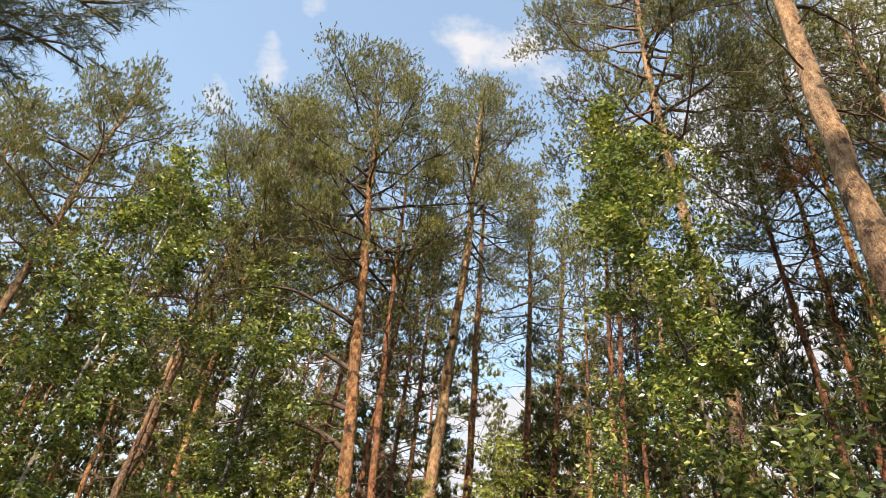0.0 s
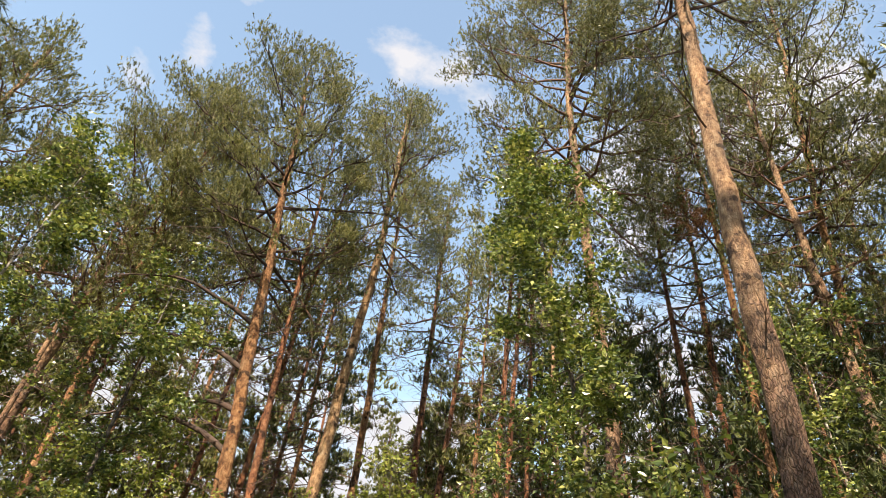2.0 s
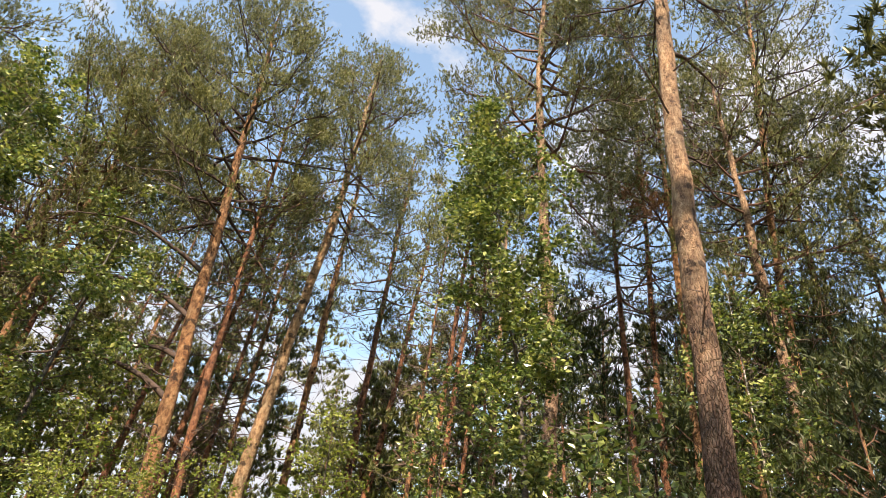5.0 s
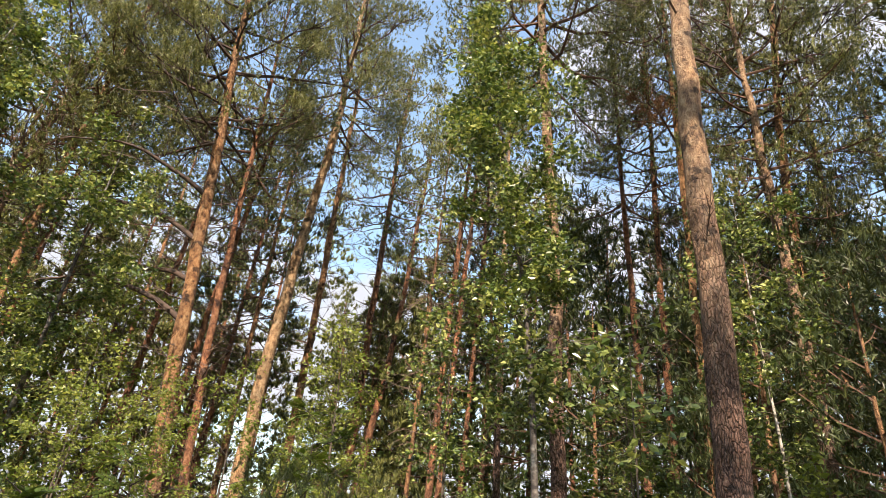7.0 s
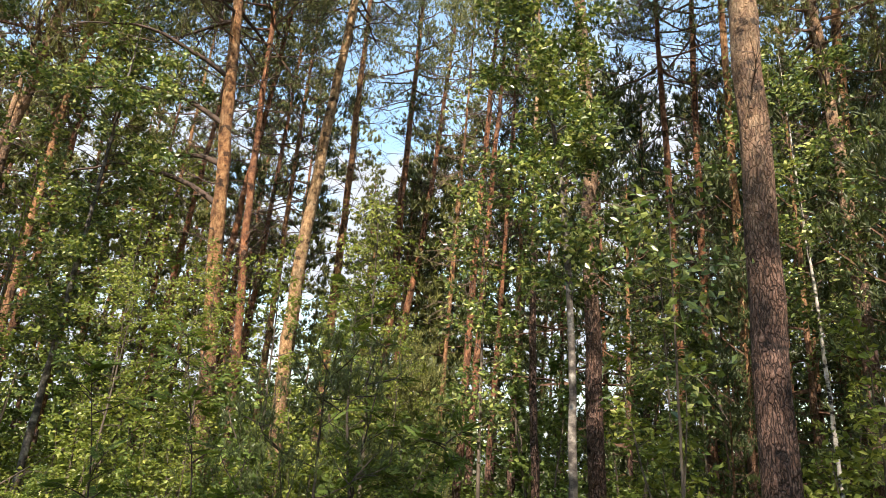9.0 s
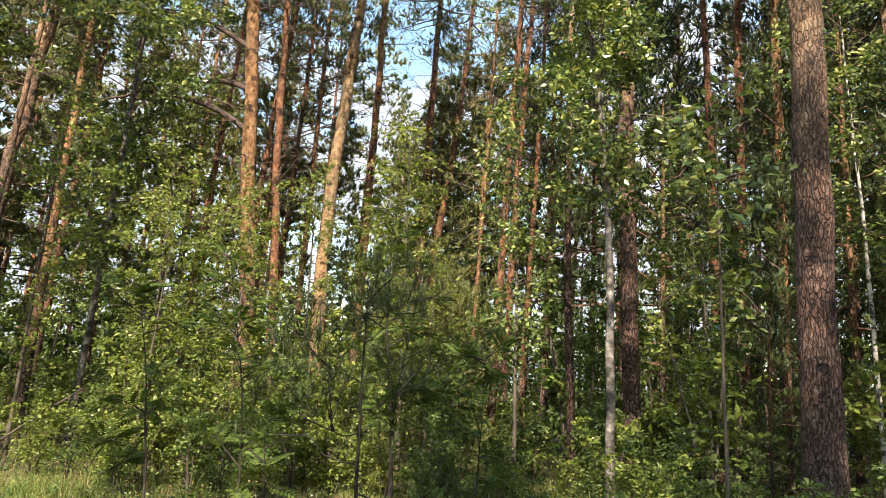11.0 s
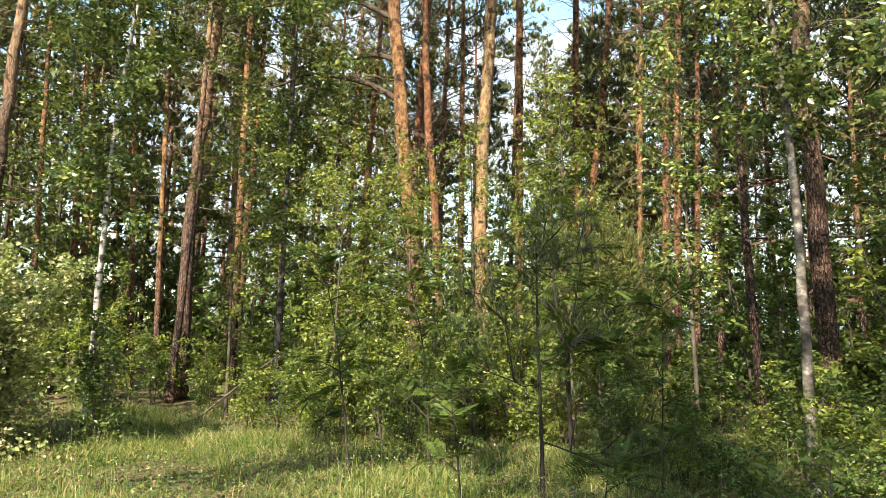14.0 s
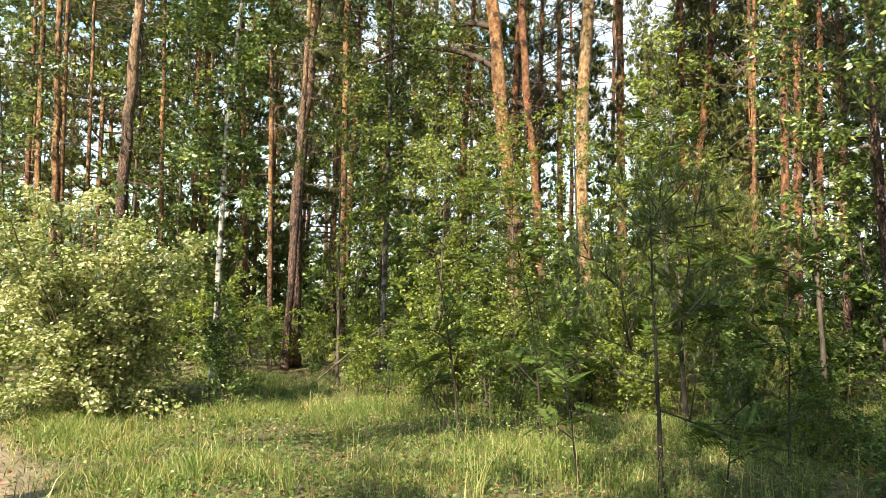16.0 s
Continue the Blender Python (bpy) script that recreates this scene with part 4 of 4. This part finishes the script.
# young pines under the tall ones, the shade there put into their dark needle colour
dusky = pine((7.2, 6.6), [(7.2, 6.6, 3)], 0.05, 6.2, 1.0, 1.5, 75, 1.1, tuft=(9, 0.14, 0.028), dead=6, sides=7, label="shaded young pine with dark dense needles", group="shaded young pines", joined=True, needle=NEEDLE_SHADED)
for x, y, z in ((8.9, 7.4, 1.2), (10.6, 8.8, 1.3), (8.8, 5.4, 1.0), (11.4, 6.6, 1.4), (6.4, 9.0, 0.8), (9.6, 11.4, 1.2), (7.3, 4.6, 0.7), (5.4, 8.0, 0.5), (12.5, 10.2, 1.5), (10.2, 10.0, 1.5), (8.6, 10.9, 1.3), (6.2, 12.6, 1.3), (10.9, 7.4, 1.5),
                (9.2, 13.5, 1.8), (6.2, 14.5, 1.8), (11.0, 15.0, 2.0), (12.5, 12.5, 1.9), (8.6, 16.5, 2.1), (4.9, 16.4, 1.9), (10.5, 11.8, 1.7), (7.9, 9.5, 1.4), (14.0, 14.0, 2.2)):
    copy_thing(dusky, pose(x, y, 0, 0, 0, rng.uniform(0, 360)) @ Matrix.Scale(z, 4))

# unseen pines added across the track and to the sides, to cast shade on the near edge
for x, y, z, k in ((-3.8, -9.3, 1.0, 0), (-9.2, 1.7, 0.72, 0), (-1.8, -8.1, 1.08, 3), (0.4, -10.0, 1.1, 2), (1.1, -6.0, 0.85, 1), (3.7, -6.8, 1.0, 3), (5.5, -4.2, 0.9, 0),
                   (8.4, -4.7, 1.0, 1), (7.3, 2.6, 1.15, 2), (10.0, 4.5, 1.15, 0), (12.1, 6.5, 1.1, 3), (6.0, -0.7, 0.8, 1),
                   (-5.0, -8.5, 0.95, 1), (-3.3, -7.0, 0.85, 2), (9.7, -0.8, 1.0, 3), (12.3, -3.0, 1.1, 2), (13.7, 0.9, 1.0, 1), (14.7, 4.5, 1.0, 0), (8.1, -7.8, 1.0, 3), (11.6, -7.7, 1.1, 0)):
    copy_thing(far_kinds[k], pose(x, y, 0, 0, 0, 57 * x) @ Matrix.Scale(z, 4))
# out of view, its crown set high to shade part of the large near trunk
pine((-0.3, -6.4), [(-0.3, -6.4, 8)], 0.14, 18.9, 14.6, 1.8, 78, 0.6, tuft=(6, 0.25, 0.07), dead=6, sides=8, label="unseen tall pine with a high crown, added for its shade", group="far pines", joined=True)

# low pines behind the camera, added unseen to shade the right foreground
copy_thing(low_kinds[1], pose(-3.4, -7.4, 0, 0, 0, 80) @ Matrix.Scale(1.18, 4))
for x, y, z in ((-1.1, -2.4, 0.84), (1.2, -2.9, 0.92)):
    copy_thing(low_kinds[0], pose(x, y, 0, 0, 0, 40 * x) @ Matrix.Scale(z, 4))
# an unseen ring of pines added behind the track, to hold back low sky light
for i in range(27):
    az, r = radians(72 + 8 * i), 23 + 6 * (i % 3) / 2
    copy_thing(low_kinds[i % 2], pose(r * math.sin(az), r * math.cos(az), 0, 0, 0, 53 * i) @ Matrix.Scale(1.6 + 0.1 * (i % 4), 4))
# another unseen crown, added to darken the ground beyond the left bush
pine((-10.0, -2.1), [(-10.0, -2.1, 8)], 0.14, 15.0, 10.9, 2.2, 79, 0.9, tuft=(5, 0.25, 0.08), dead=6, sides=8, label="unseen tall pine with a high crown, added for its shade", group="far pines", joined=True)


def thicket():
    """Leaves of the far undergrowth, too deep in the wood to tell apart."""
    g = Geo()
    r = np.random.default_rng(17)
    spots_n, n = 640, 60000
    az, d = np.radians(r.uniform(-62, 62, spots_n)), np.sqrt(r.uniform(20**2, 50**2, spots_n))
    tall = r.uniform(1.0, 9.0, spots_n)
    k = r.integers(0, spots_n, n)
    p = np.stack([d[k] * np.sin(az[k]), d[k] * np.cos(az[k]), tall[k] * r.random(n) ** 0.8], -1) + r.normal(0, 1, (n, 3)) * [0.8, 0.8, 0.15]
    p[:, 2] = np.maximum(p[:, 2], 0.05)
    leaves(g, r, p, 0.24)
    tagged(new("thicket", g.mesh("thicket", SHRUB_LEAF)), "dense green undergrowth far between the trunks", "undergrowth", kind="stuff")


thicket()


# ---- grass ----
def grass():
    g = Geo()
    r = np.random.default_rng(9)
    n = 230000
    az, d = np.radians(-56 + 104 * r.random(n) ** 1.35), r.uniform(3.6, 13.5, n)
    x, y = d * np.sin(az), d * np.cos(az)
    lush = np.sin(x * 1.3 + 0.6 * np.sin(y * 1.9)) * np.cos(y * 1.6 + 0.8 * np.sin(x * 2.2))
    keep = ((0.62 * x + y + 1.1 + r.normal(0, 0.35, n)) > 2.9) & (r.random(n) < 0.5 + 0.6 * lush - 0.35 * (d < 5.4))
    x, y, lush = x[keep], y[keep], lush[keep]
    n = len(x)
    tall = 0.04 + 0.09 * r.random(n) ** 2 + 0.17 * np.clip(lush, 0, 1) * r.random(n) ** 1.5
    base = np.stack([x, y, rise(x, y) - 0.05], -1)
    lean = r.normal(0, 0.6, (n, 2)) * tall[:, None]
    mid = base + np.concatenate([lean * 0.35, tall[:, None] * 0.6], 1)
    tip = base + np.concatenate([lean, tall[:, None]], 1)
    side = unit(np.stack([r.normal(0, 1, n), r.normal(0, 1, n), np.zeros(n)], -1)) * 0.0032 * (0.7 + r.random((n, 1)))
    v = np.stack([base - side, base + side, mid - side * 0.8, mid + side * 0.8, tip], 1).reshape(-1, 3)
    i = np.arange(n)[:, None] * 5
    g.put(v, np.concatenate([i + [0, 1, 2], i + [1, 3, 2], i + [2, 3, 4]]))
    for cx, cy in zip(r.uniform(-7.5, 2.0, 46), r.uniform(4.2, 11.5, 46)):
        if 0.62 * cx + cy < 2.2:
            continue
        k = int(r.integers(30, 70))
        b = np.stack([cx + r.normal(0, 0.05, k), cy + r.normal(0, 0.05, k), np.full(k, float(rise(cx, cy)) - 0.05)], -1)
        t = r.uniform(0.15, 0.38, k)[:, None]
        out = r.normal(0, 0.5, (k, 2)) * t
        m = b + np.concatenate([out * 0.35, t * 0.65], 1)
        e = b + np.concatenate([out, t], 1)
        w = unit(np.stack([r.normal(0, 1, k), r.normal(0, 1, k), np.zeros(k)], -1)) * 0.003
        i = np.arange(k)[:, None] * 5
        g.put(np.stack([b - w, b + w, m - w * 0.8, m + w * 0.8, e], 1).reshape(-1, 3), np.concatenate([i + [0, 1, 2], i + [1, 3, 2], i + [2, 3, 4]]))
    # thin flowering stalks that stand over the blades
    k = 5200
    az, d = np.radians(r.uniform(-54, 22, k)), r.uniform(4.4, 10.5, k)
    x, y = d * np.sin(az), d * np.cos(az)
    keep = (0.62 * x + y > 2.6) & (np.sin(x * 0.9 + 1.7) * np.cos(y * 1.1 + x * 0.4) + r.normal(0, 0.4, k) > 0.1)
    x, y = x[keep], y[keep]
    k = len(x)
    b = np.stack([x, y, rise(x, y) - 0.05], -1)
    t = r.uniform(0.25, 0.55, (k, 1))
    out = r.normal(0, 0.16, (k, 2)) * t
    m = b + np.concatenate([out * 0.4, t * 0.72], 1)
    e = b + np.concatenate([out, t], 1)
    w = unit(np.stack([r.normal(0, 1, k), r.normal(0, 1, k), np.zeros(k)], -1))
    i = np.arange(k)[:, None] * 5
    g.put(np.stack([b - w * 0.0016, b + w * 0.0016, m - w * 0.0014, m + w * 0.0014, e], 1).reshape(-1, 3), np.concatenate([i + [0, 1, 2], i + [1, 3, 2], i + [2, 3, 4]]))
    for _ in range(3):
        hang = e - np.concatenate([out * 0.2, t * r.uniform(0.02, 0.16, (k, 1))], 1)
        leaves(g, r, hang, 0.028, 0.2, 0.4)
    tagged(new("grass", g.mesh("grass", GRASS)), "sunlit meadow grass, green and straw yellow, at the forest edge", "grass", kind="stuff")
    h = Geo()
    m = 46000
    az, d = np.radians(r.uniform(-62, 45, m)), r.uniform(3.2, 12, m)
    x, y = d * np.sin(az), d * np.cos(az)
    keep = (0.62 * x + y + 1.1 + r.normal(0, 0.3, m)) > 2.9
    x, y = x[keep], y[keep]
    leaves(h, r, np.stack([x, y, rise(x, y) + r.uniform(-0.02, 0.06, len(x))], -1), 0.042, 0.0, 0.7, 0.9)
    q = Geo()
    m = 7000
    az, d = np.radians(r.uniform(-62, 45, m)), r.uniform(3.2, 14, m)
    x, y = d * np.sin(az), d * np.cos(az)
    leaves(q, r, np.stack([x, y, rise(x, y) + r.uniform(-0.025, 0.02, m)], -1), 0.05, 0.0, 0.6, 0.5)
    tagged(new("leaf_litter", q.mesh("leaf_litter", NEEDLE_DRY)), "brown fallen leaves and litter on the ground", "leaf litter", kind="stuff")
    tagged(new("herbs", h.mesh("herbs", SHRUB_LEAF)), "low green herbs and clover among the grass", "herbs", kind="stuff")


grass()


# ---- dead stems ----
def dead_stem(base, pts, rad, label, twigs, seed, bark=DEAD):
    """A bare dead stem along a bent line, with a few brittle twigs."""
    r = np.random.default_rng(seed)
    root = tagged(new("dead_stem"), label, "dead stem")
    root.location = (*base, 0)
    g = Geo()
    p = np.array(pts, float) - np.array([*base, 0])
    t = np.linspace(0, len(p) - 1, 24)
    line = np.stack([np.interp(t, np.arange(len(p)), p[:, c]) for c in range(3)], -1)
    for _ in range(4):
        line[1:-1] = (line[:-2] + 2 * line[1:-1] + line[2:]) / 4
    g.tube(line, np.linspace(rad, rad * 0.25, 24), 6)
    part("trunk", g, bark, root, smooth=True)
    for i in range(twigs):
        w = Geo()
        k = r.integers(8, 24)
        b = bough(r, line[k], unit(r.normal(0, 1, 3) + [0, 0, -0.4]), r.uniform(0.2, 0.7), -0.2, 0, 6, 0.08)
        w.tube(b, np.linspace(0.006, 0.002, 6), 4)
        for s in (2, 3, 4, 5):
            w.tube(bough(r, b[s], unit(r.normal(0, 1, 3)), r.uniform(0.1, 0.3), -0.1, 0, 4, 0.08), [0.003, 0.0025, 0.002, 0.001], 3)
        part("twig", w, DEAD, root)


dead_stem((6.74, 9.99), [(6.74, 9.99, -0.05), (6.7, 10.0, 1.4), (6.62, 10.05, 2.6), (6.45, 10.0, 3.5), (6.0, 9.95, 3.75), (5.5, 9.9, 3.6)], 0.022, "bent grey dead sapling with brittle twigs", 14, 91)
dead_stem((-4.95, 9.9), [(-4.95, 9.9, 0.0), (-4.3, 10.2, 0.6), (-3.7, 10.5, 1.15), (-3.1, 10.7, 1.6)], 0.022, "slanting dead pole leaning in the undergrowth", 5, 92, STEM)
